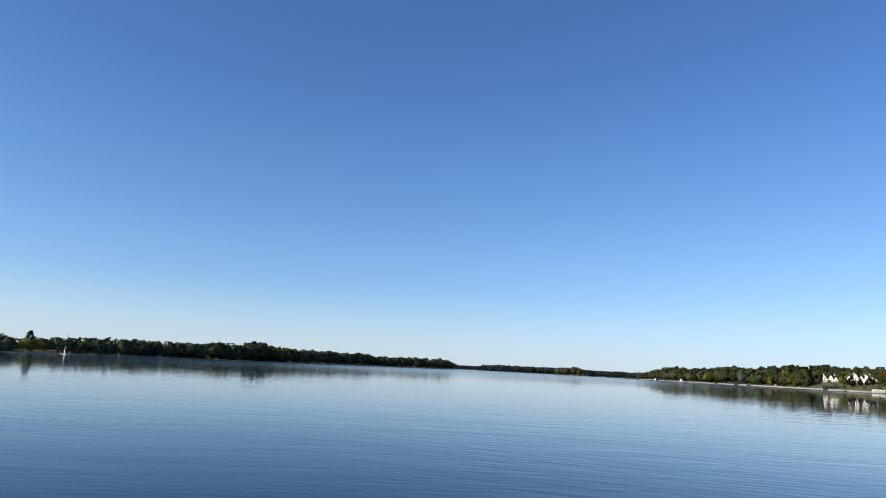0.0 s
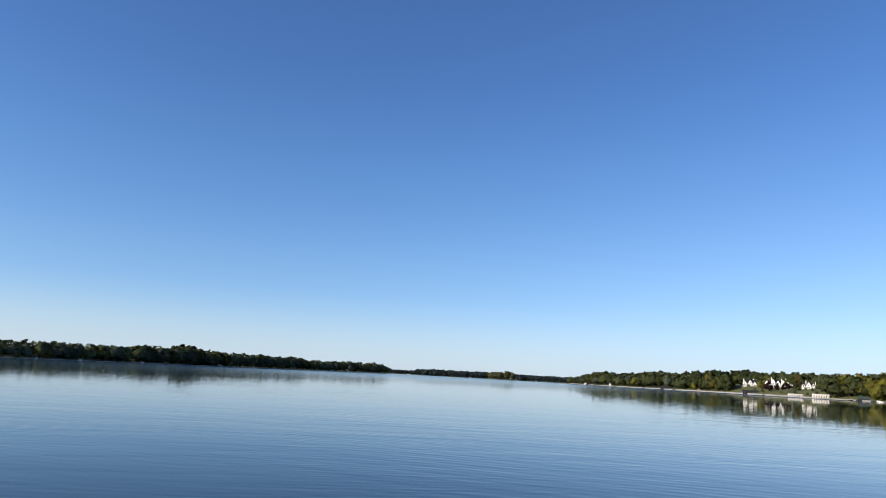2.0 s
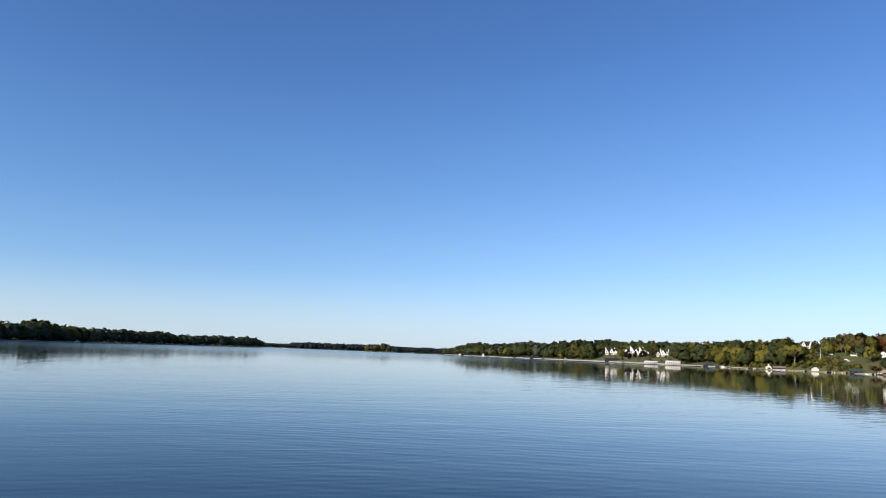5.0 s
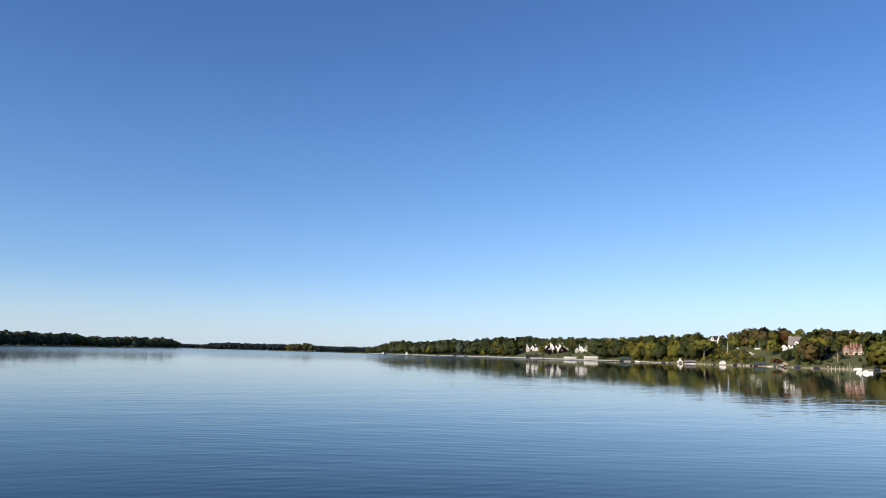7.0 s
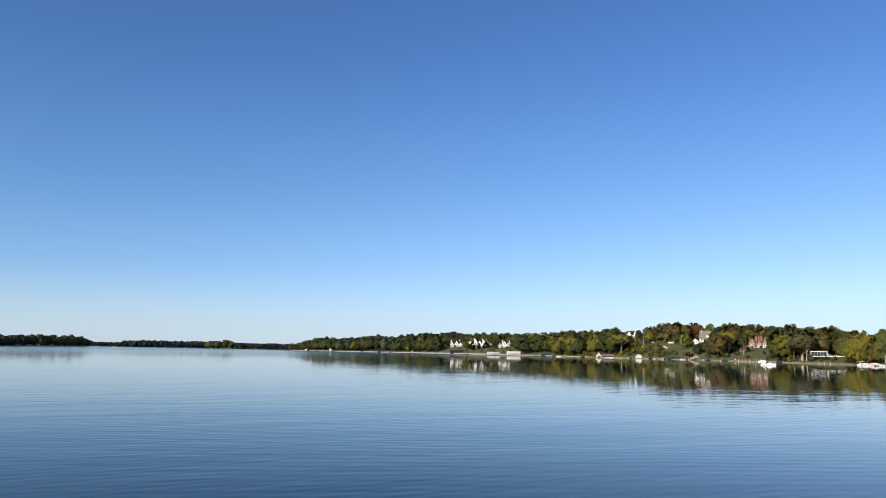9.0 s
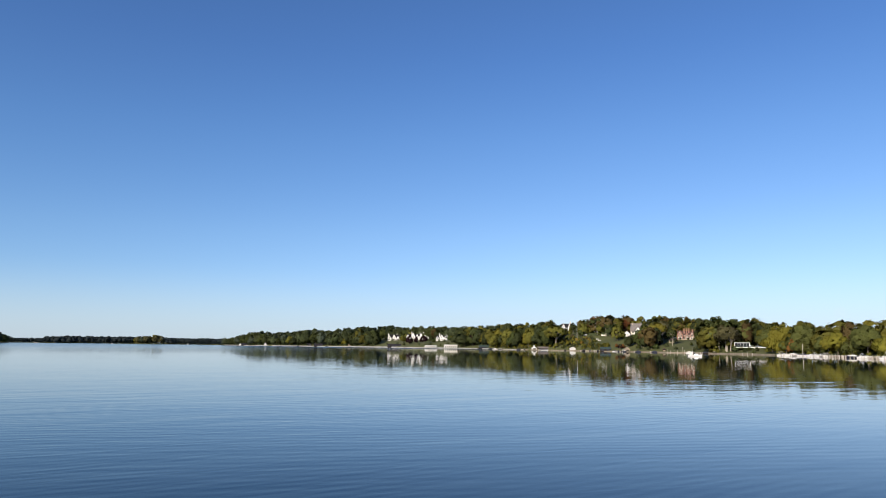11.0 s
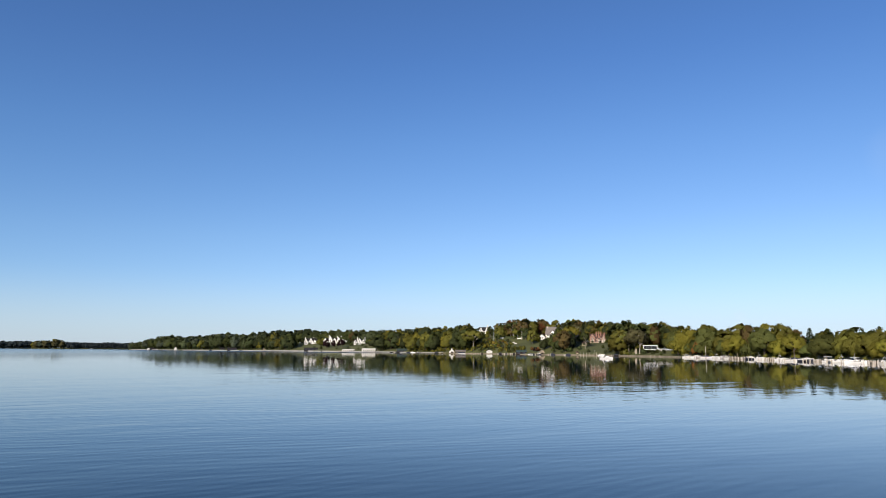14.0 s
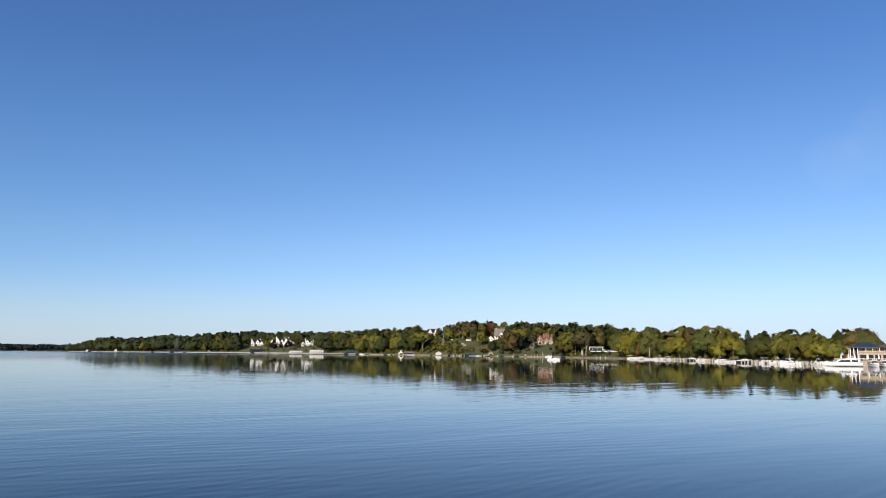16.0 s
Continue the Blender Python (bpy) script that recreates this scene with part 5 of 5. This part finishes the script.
def motor_boat(m, length=7.0, style="bimini", cover=None, group="marina boats", label="", hull=None):
    """A small motor boat, bow towards -y."""
    words = {"bimini": "white motor boat with a raised canvas top", "cuddy": "white cabin motor boat", "cover": "motor boat under a fitted canvas cover", "tower": "white motor boat with a radar arch", "pontoon": "white pontoon boat with a flat canopy"}
    b = thing("motor_boat", label or words[style], "boat", m, group)
    beam = length * 0.34
    free = 0.75 if style == "pontoon" else 1.0 if group == "marina boats" else 0.85
    if style == "pontoon":
        for x in (-beam * 0.32, beam * 0.32):
            part("float", rod(bmesh.new(), (x, -length / 2, 0.1), (x, length / 2, 0.1), 0.32, 0.32, 8), STEEL, b)
        part("deck", box(-beam / 2, -length / 2 + 0.2, 0.42, beam / 2, length / 2, 0.52), GEL, b)
        part("fence", box(-beam / 2 + 0.05, -length / 2 + 0.5, 0.52, beam / 2 - 0.05, length / 2 - 0.4, 1.15), GEL, b)
        part("canopy", box(-beam / 2, -0.5, 2.3, beam / 2, length / 2 - 0.5, 2.42), CANVAS, b)
        for x in (-beam / 2 + 0.1, beam / 2 - 0.1):
            for y in (-0.4, length / 2 - 0.6):
                part("strut", rod(bmesh.new(), (x, y, 1.1), (x, y, 2.3), 0.04), STEEL, b)
        return b
    part("hull", loft(bmesh.new(), hull_rings(length, beam, free)), hull or GEL, b)
    part("rub_rail", loft(bmesh.new(), [[(x * 1.03, y, z - 0.16) for x, y, z in (r[0], r[6])] + [(x * 1.03, y, z - 0.08) for x, y, z in (r[6], r[0])] for r in hull_rings(length, beam, free)]), BLUECOVER, b)
    if style == "cover":
        rings = []
        for r in hull_rings(length * 0.96, beam * 0.98, free):
            x, y, z = r[6]
            hump = 0.75 * math.exp(-((y / (length * 0.28)) ** 2))
            rings.append([(-x, y, z), (x, y, z), (x * 0.6, y, z + 0.2 + hump * 0.7), (0, y, z + 0.25 + hump), (-x * 0.6, y, z + 0.2 + hump * 0.7)])
        part("cover", loft(bmesh.new(), rings), cover or BLUECOVER, b)
        return b
    w = beam * 0.4
    part("cabin", raked(-w, w, -length * 0.28, length * 0.06, free + 0.02, free + 0.62, 0.7), GEL, b)
    ws = part("windscreen", raked(-w, w, -length * 0.02, length * 0.08, free + 0.5, free + 1.2, 0.35, 0.12, -0.2), GLASS, b)
    part("frame", box(-w, length * 0.05, free + 1.16, w, length * 0.09, free + 1.24), STEEL, ws)
    part("seat", box(-w * 0.9, length * 0.22, free - 0.2, w * 0.9, length * 0.34, free + 0.5), GEL, b)
    part("engine", raked(-0.3, 0.3, length * 0.48, length * 0.56, 0.1, free + 0.5, 0.1, 0.06, 0.05), BLUECOVER, b)
    if style in ("bimini", "cuddy"):
        top = free + (1.75 if style == "bimini" else 1.55)
        bm = bmesh.new()
        loft(bm, [[(-w * 1.1, length * 0.02, top - 0.1), (w * 1.1, length * 0.02, top - 0.1), (w * 1.1, length * 0.4, top - 0.14), (-w * 1.1, length * 0.4, top - 0.14)],
                  [(-w * 0.9, length * 0.04, top + 0.06), (w * 0.9, length * 0.04, top + 0.06), (w * 0.9, length * 0.38, top + 0.04), (-w * 0.9, length * 0.38, top + 0.04)]])
        part("canopy", bm, cover or CANVAS, b)
        for x in (-w, w):
            for y in (length * 0.05, length * 0.36):
                part("strut", rod(bmesh.new(), (x, length * 0.2, free), (x, y, top - 0.1), 0.03), STEEL, b)
    if style == "tower":
        bm = bmesh.new()
        for x in (-w, w):
            rod(bm, (x, length * 0.3, free), (x * 0.85, length * 0.16, free + 1.9), 0.09, 0.07)
        rod(bm, (-w * 0.85, length * 0.16, free + 1.9), (w * 0.85, length * 0.16, free + 1.9), 0.09)
        part("arch", bm, GEL, b)
        part("aerial", rod(bmesh.new(), (0, length * 0.16, free + 1.9), (0, length * 0.18, free + 3.4), 0.04, 0.02), GEL, b)
    return b


def cruiser(m):
    """The long white motor yacht at the end of the marina, bow towards -y."""
    b = thing("motor_yacht", "long white motor yacht with bands of dark windows", "yacht", m)
    length, beam = 13.5, 4.2
    rings = hull_rings(length, beam, 1.5, 0.6, 0.55, 13)
    part("hull", loft(bmesh.new(), rings), GEL, b)
    part("stripe", loft(bmesh.new(), [[(x * 0.985, y, 0.16) for x, y, z in (r[1], r[5])] + [(x * 0.99, y, 0.30) for x, y, z in (r[5], r[1])] for r in rings]), BLUECOVER, b)
    cab = part("cabin", raked(-1.75, 1.75, -3.6, 5.8, 1.52, 2.8, 2.0, 0.24, 0.2), GEL, b)
    side = lambda z: 1.75 - 0.24 * (z - 1.52) / 1.28
    for k in (-1, 1):
        for y0, y1, y2 in ((-2.2, -0.9, 2.5), (2.9, 2.9, 5.2)):
            bm = bmesh.new()
            loft(bm, [[(k * (side(z) + o), y, z) for y, z in ((y0, 1.8), (y2, 1.78), (y2 - 0.1, 2.6), (y1, 2.62))] for o in (-0.02, 0.03)])
            part("window", bm, GLASS, cab)
    bm = bmesh.new()
    loft(bm, [[(-1.4, -2.95, 1.85), (1.4, -2.95, 1.85), (1.3, -1.9, 2.55), (-1.3, -1.9, 2.55)], [(-1.4, -3.05, 1.87), (1.4, -3.05, 1.87), (1.3, -2.0, 2.57), (-1.3, -2.0, 2.57)]])
    part("windscreen", bm, GLASS, b)
    part("flybridge", raked(-1.4, 1.4, 0.2, 4.6, 2.81, 3.3, 0.9, 0.15, 0.1), GEL, b)
    bm = bmesh.new()
    for x in (-1.4, 1.4):
        rod(bm, (x, 4.2, 2.9), (x * 0.9, 3.2, 4.1), 0.1, 0.08)
    rod(bm, (-1.3, 3.2, 4.1), (1.3, 3.2, 4.1), 0.1)
    part("radar_arch", bm, GEL, b)
    part("swim_platform", box(-1.8, 6.7, 0.35, 1.8, 7.6, 0.45), GEL, b)
    bm = bmesh.new()
    for i in range(7):
        r = rings[5 + i]
        for p in (r[0], r[6]):
            rod(bm, (p[0] * 0.95, p[1], p[2]), (p[0] * 0.95, p[1], p[2] + 0.6), 0.03, n=4)
    for i in range(6):
        for q in (0, 6):
            p, s = rings[5 + i][q], rings[6 + i][q]
            rod(bm, (p[0] * 0.95, p[1], p[2] + 0.6), (s[0] * 0.95, s[1], s[2] + 0.6), 0.03, n=4)
    part("railing", bm, STEEL, b)
    return b


def sailing_dinghy(m):
    b = thing("sailing_boat", "small sailing boat with a white sail", "boat", m)
    part("hull", loft(bmesh.new(), hull_rings(3.6, 1.2, 0.4, 0.25, 0.12)), GEL, b)
    part("mast", rod(bmesh.new(), (0, -0.5, 0.2), (0, -0.5, 5.4), 0.06, 0.04), STEEL, b)
    part("boom", rod(bmesh.new(), (0, -0.5, 0.95), (0.3, 0.95, 0.95), 0.04), STEEL, b)
    bm = bmesh.new()
    loft(bm, [[(0.02, -0.45, 1.0), (0.3, 0.9, 1.0), (0.06, -0.42, 5.2)], [(0.06, -0.45, 1.0), (0.34, 0.9, 1.0), (0.1, -0.42, 5.2)]])
    part("sail", bm, CANVAS, b)


def pier(m, length, width=1.8, label="weathered timber pier on posts", posts=True, group="piers", tall=1.6, z=0.75):
    """A timber pier that runs along x."""
    p = thing("pier", label, "pier", m, group)
    n = max(2, int(length / 2.8))
    bm = bmesh.new()
    step = length / (4 * n)
    for i in range(4 * n):
        bx(bm, -length / 2 + i * step, -width / 2, z - 0.06, -length / 2 + (i + 1) * step - 0.04, width / 2, z)
    part("decking", bm, WOOD, p)
    part("beam", box(-length / 2, -width / 2, z - 0.3, length / 2, -width / 2 + 0.12, z - 0.065), WOOD, p)
    part("beam", box(-length / 2, width / 2 - 0.12, z - 0.3, length / 2, width / 2, z - 0.065), WOOD, p)
    mesh = None
    for i in range(n + 1 if posts else 0):
        for y in (-width / 2 - 0.14, width / 2 + 0.14):
            x = -length / 2 + i * length / n
            if mesh is None:
                mesh = part("post", rod(bmesh.new(), (0, 0, -2.2), (0, 0, tall), 0.16, 0.14, 7), POST, p).data
                ob = p.children[-1]
            else:
                ob = new("post", mesh)
                ob.parent = p
            ob.location = (x, y, 0)
    return p


def mooring_post(m, tall, mesh=[]):
    t = thing("mooring_post", "pale weathered mooring post standing in the water", "post", m @ Matrix.Diagonal((1, 1, tall / 2.2, 1)), "mooring posts")
    if not mesh:
        mesh.append(part("post", rod(bmesh.new(), (0, 0, -1.6), (0, 0, 2.1), 0.17, 0.15, 7), POST, t).data)
        mesh.append(part("cap", rod(bmesh.new(), (0, 0, 2.1), (0, 0, 2.25), 0.19, 0.05, 7), CANVAS, t).data)
    else:
        for name, me in zip(("post", "cap"), mesh):
            ob = new(name, me)
            ob.parent = t
    return t


# the marina, slip by slip along the shore: boats lie bow in or out behind rows of tall posts
_m = random.Random(5)
a = 57.75
k = 0
while a < 70.9:
    d = shore(a)
    quiet = 60.3 < a < 61.7
    style = _m.choice(["cuddy", "tower", "tower", "cover", "bimini", "cover", "tower", "cuddy"])
    tone = _m.choice([CANVAS, CANVAS, CANVAS, BLUECOVER]) if style in ("cover", "bimini") else None
    if 64.2 < a < 65.45:
        style, tone = ("cover", BLUECOVER) if k % 2 else ("bimini", BLUECOVER)
    gap = quiet or (a > 62.0 and k % 4 == 1)
    paint = BLUECOVER if k % 5 == 2 and a > 61.5 else None
    if not gap:
        motor_boat(afloat(a, d - _m.uniform(9.0, 10.5), _m.choice([58, 238, 58]) + _m.uniform(-3, 3)), _m.uniform(7.2, 8.6) * (1.12 if a < 59.6 else 1.0), style, tone, hull=paint,
                   label=f"dark-hulled motor boat {'under a fitted cover' if style == 'cover' else 'with a white deck'}" if paint else "")
    for o, n in ((-15.5, 3), (-13.0, 3 if gap else 2), (-6.5, 3 if gap else 2), (-9.5, 3 if gap else 0)):
        for q in range(n):
            mooring_post(afloat(a + math.degrees((-1.7 + 1.75 * q + _m.uniform(-0.35, 0.35)) / d), d + o + _m.uniform(-1.0, 1.0)), _m.uniform(1.0, 1.9))
    if not quiet and _m.random() < 0.6:
        mooring_post(afloat(a + math.degrees(_m.uniform(-1.5, 1.5) / d), d - _m.uniform(15, 18)), _m.uniform(1.2, 2.1))
    a += math.degrees((6.2 if a < 59.6 else 5.6) * _m.uniform(0.97, 1.06) / d)
    k += 1
for a in np.arange(57.9, 70.9, 1.62):
    d = shore(a + 0.8)
    t = math.degrees(math.atan2((shore(a + 1.6) - shore(a)), d * radians(1.6)))
    pier(afloat(a + 0.8, d - 3.6, t), 1.62 * radians(1) * d / math.cos(radians(t)) * 0.99, 2.0, "timber marina walkway on pale posts", True, "marina walkways", 1.5)
for a in (58.4, 60.1, 61.7, 62.4, 63.7, 65.6, 67.1, 68.6, 70.2):
    pier(afloat(a, shore(a) - 10.2, 90), 11, 1.2, "narrow timber finger pier between slips", True, "finger piers", 1.8)
mast = thing("mast", "bare pale mast standing at the marina", "mast", afloat(59.0, shore(59.0) - 4.5))
part("pole", rod(bmesh.new(), (0, 0, -1.5), (0, 0, 8.6), 0.2, 0.12, 8), POST, mast)
part("spreader", box(-0.9, -0.05, 6.4, 0.9, 0.05, 6.5), POST, mast)

cruiser(afloat(72.0, 322, -84) @ Matrix.Scale(0.95, 4))
motor_boat(afloat(68.5, shore(68.5) - 24, -70), 6.2, "tower", None, "marina boats")
motor_boat(afloat(51.75, 448, 78), 7.8, "tower", None, "boats under way", "white motor boat with an arch, alone on the open water")

# piers and moorings along the private shore
pier(spot(30.4, -14, 0), 30, 2.0, "long low pier with pale posts below the white houses", True, "piers", 2.6)
pier(spot(50.5, -10, 0), 19, 1.8, "pier with tall pale posts below the brick house", True, "piers", 2.9)
pier(spot(41.5, -9, 0), 14, 1.6)
pier(spot(44.2, -9, 0), 16, 1.6)
pier(spot(37.5, -9, 0), 14, 1.6)
pier(spot(19.6, -8, 0), 24, 1.8)
pier(spot(17.8, -8, 0), 22, 1.8)
pier(spot(-27.6, -7, 0), 14, 1.6)
pier(spot(-22.9, -7, 0), 12, 1.6)
pier(spot(-16.9, -8, 0), 16, 1.6)
pier(spot(-12.0, -8, 0), 18, 1.8)
pier(spot(-9.0, -8, 0), 24, 1.8)
for a in (55.05, 55.35, 55.72):
    mooring_post(spot(a, -3, 0), 1.7)
mooring_post(spot(50.88, 3, 1.3), 4.2)
motor_boat(spot(40.5, -5, 0, 80), 9.5, "cover", BLUECOVER, "shore boats", "long dark-covered launch beside the boathouse")
motor_boat(spot(51.35, -6, 0, 70), 6.5, "cover", CANVAS, "shore boats")
motor_boat(spot(45.9, -5, 0, 60), 6.0, "cover", BLUECOVER, "shore boats")
motor_boat(spot(36.6, -6, 0, 75), 6.8, "cuddy", None, "shore boats")
sailing_dinghy(afloat(-27.22, 530, 40))
motor_boat(spot(-20.98, -7, 0, 80), 3.4, "cuddy", None, "shore boats")
motor_boat(spot(-16.9, -12, 0, 75), 3.8, "bimini", None, "shore boats")
motor_boat(spot(-11.45, -10, 0, 70), 6.2, "bimini", None, "shore boats")
motor_boat(spot(-9.9, -10, 0, 80), 4.5, "bimini", None, "shore boats")
motor_boat(spot(-23.7, -6, 0, 35), 3.2, "cuddy", None, "shore boats")
motor_boat(afloat(3.02, 2050, 85), 13, "pontoon", None, "far boats", "dark boat far out on the lake")
motor_boat(afloat(7.85, 2800, 85), 9, "cuddy", None, "far boats")
motor_boat(afloat(13.0, 2860, 85), 9, "cuddy", None, "far boats")


# small docks with moored boats below the gardens
_d = random.Random(31)
for a in (21.0, 23.2, 29.3, 34.75, 35.2, 36.1, 36.9, 38.3, 38.75, 40.1, 41.9, 43.35, 43.8, 44.4, 45.95, 46.35, 47.4, 48.6, 52.2):
    pier(spot(a, -6, 0, 90 + _d.uniform(-8, 8)), 9, 1.4, "short private timber dock", True, "private docks", 1.3)
    kind = _d.choice(["cover", "cover", "cover", "bimini", "tower"])
    motor_boat(spot(a + math.degrees(3.2 / shore(a)), -5.5, 0, _d.choice([0, 180, 65, -70, 80])), _d.uniform(5.0, 6.5), kind, BLUECOVER, "shore boats", "dark motor boat moored at a private dock", _d.choice([BLUECOVER, DARKWOOD, DARKWOOD]))


def boat_lift(a, off):
    t = thing("boat_lift", "white-framed boat lift standing in shallow water", "boat lift", spot(a, off, 0), "boat lifts")
    for x in (-1.8, 1.8):
        for y in (-2.5, 2.5):
            part("post", rod(bmesh.new(), (x, y, -2), (x, y, 3.6), 0.14), WHITE, t)
    for y in (-2.5, 2.5):
        part("crossbar", box(-1.9, y - 0.1, 3.5, 1.9, y + 0.1, 3.7), WHITE, t)
    for x in (-1.8, 1.8):
        part("rail", box(x - 0.08, -2.5, 1.2, x + 0.08, 2.5, 1.35), STEEL, t)


boat_lift(-9.45, -7)
boat_lift(-8.3, -7)
aerial = thing("radio_mast", "thin grey radio mast far behind the woods", "mast", spot(-27.1, 420))
part("pole", rod(bmesh.new(), (0, 0, -1), (0, 0, 17), 0.5, 0.2), STEEL, aerial)


# ---------------------------------------------------------------- the restaurant by the marina
def restaurant():
    r = thing("lakeside_restaurant", "sandstone restaurant with a navy hipped roof and upper terrace", "restaurant", spot(73.6, 22, 1.6))
    # low wing of orange brick
    part("wing_wall", box(-9.6, 0, -1.5, -7.6, 12, 6.0), ORANGE, r, "orange brick wing wall")
    window(r, -8.6, 0, 3.2, 0.9, 2.0, DARKWOOD, False)
    part("fascia", box(-10.3, -0.6, 6.0, -8.3, 12.5, 6.7), SHINGLE, r)
    # glazed entrance under the hipped roof
    part("entrance_wall", box(-7.58, 2.2, -1.5, -4.0, 12, 6.0), DARKWOOD, r)
    for x in (-6.9, -5.8, -4.7):
        window(r, x, 2.2, 0.3, 1.1, 4.4, NAVY, False)
    for x in (-7.2, -5.8, -4.3):
        part("column", box(x - 0.18, 0.2, -1.5, x + 0.18, 0.56, 6.0), WHITE, r)
    bm = bmesh.new()
    loft(bm, [[(-8.2, -0.8, 6.02), (4.0, -0.8, 6.02), (4.0, 13, 6.02), (-8.2, 13, 6.02)], [(-8.2, -0.8, 6.35), (4.0, -0.8, 6.35), (4.0, 13, 6.35), (-8.2, 13, 6.35)], [(-2.4, 5.5, 8.0), (0.6, 5.5, 8.0), (0.6, 6.5, 8.0), (-2.4, 6.5, 8.0)]])
    part("roof", bm, NAVY, r, "navy hipped roof")
    # stone ground floor with dark openings, terrace above
    part("wall", box(-3.98, 0, -1.5, 22, 12, 3.9), SANDSTONE, r)
    for x in (-2.4, 0.4, 3.2, 6.2, 9.6, 13.0, 16.4, 19.8):
        window(r, x, 0, 0.2, 1.9, 2.6, DARKWOOD, True)
    part("parapet", box(-4.0, -0.25, 3.92, 22.2, 0.1, 4.7), SANDSTONE, r)
    part("upper_wall", box(3.2, 5, 3.9, 22, 11, 6.4), CREAM, r)
    for x in (4.6, 7.4, 10.2, 13, 15.8, 18.6):
        window(r, x, 5, 4.2, 1.8, 1.7, NAVY, False)
    for i in range(9):
        x = -1.2 + i * 2.6
        part("terrace_post", box(x - 0.14, 0.3, 4.0, x + 0.14, 0.58, 6.42), WHITE, r)
    part("terrace_roof", box(4.1, -0.7, 6.45, 22.6, 12, 6.95), NAVY, r)


def shut_parasol(m):
    t = thing("parasol", "tall white parasol folded shut on the terrace", "parasol", m, "shut parasols")
    part("pole", rod(bmesh.new(), (0, 0, 0), (0, 0, 3.0), 0.05), STEEL, t)
    bm = bmesh.new()
    ring = lambda z, r: [(r * math.cos(2 * math.pi * i / 8) * (1 + 0.15 * (i % 2)), r * math.sin(2 * math.pi * i / 8) * (1 + 0.15 * (i % 2)), z) for i in range(8)]
    loft(bm, [ring(0.75, 0.18), ring(1.0, 0.38), ring(2.2, 0.26), ring(3.05, 0.05)])
    part("canopy", bm, CANVAS, t)
    part("base", rod(bmesh.new(), (0, 0, 0), (0, 0, 0.12), 0.4, 0.36, 10), DARKWOOD, t)


def cafe_table(m):
    t = thing("cafe_table", "small pale outdoor table on the terrace", "table", m, "terrace tables")
    part("top", rod(bmesh.new(), (0, 0, 0.72), (0, 0, 0.77), 0.5, 0.5, 12), CANVAS, t)
    part("stem", rod(bmesh.new(), (0, 0, 0.05), (0, 0, 0.72), 0.05), STEEL, t)
    part("foot", rod(bmesh.new(), (0, 0, 0), (0, 0, 0.05), 0.3, 0.28, 10), STEEL, t)


restaurant()
terrace = thing("terrace", "paved restaurant terrace above the water", "terrace", spot(73.75, 0, 0), kind="structure")
part("paving", box(-14, 0.6, -1.2, 26, 21.9, 2.0), SANDSTONE, terrace)
bm = bmesh.new()
for i in range(27):
    x = -13.5 + i * 1.5
    bx(bm, x - 0.07, 0.7, 2.0, x + 0.07, 0.84, 3.0)
bx(bm, -13.6, 0.68, 2.95, 26, 0.86, 3.05)
bx(bm, -13.6, 0.72, 2.45, 26, 0.82, 2.52)
part("balustrade", bm, WHITE, terrace)
for a, o in ((71.9, 4), (72.72, 4), (73.5, 4), (74.14, 4), (74.9, 4), (72.35, 12), (75.6, 4)):
    shut_parasol(spot(a, o, 2.0))
for i, a in enumerate((72.15, 72.5, 73.0, 73.3, 73.8, 74.4, 74.7)):
    cafe_table(spot(a, 5 + 2 * (i % 3), 2.0))
pier(afloat(73.9, 332, 0), 34, 2.4, "timber landing stage before the restaurant", True, "marina walkways", 2.0)
for i in range(16):
    mooring_post(afloat(71.1 + i * 0.32, 321 + (i % 3)), 1.9 + 0.4 * (i % 2))
for a in (73.9, 74.5, 75.2):
    motor_boat(afloat(a, 315, 20), 6.8, "cuddy", None, "marina boats")
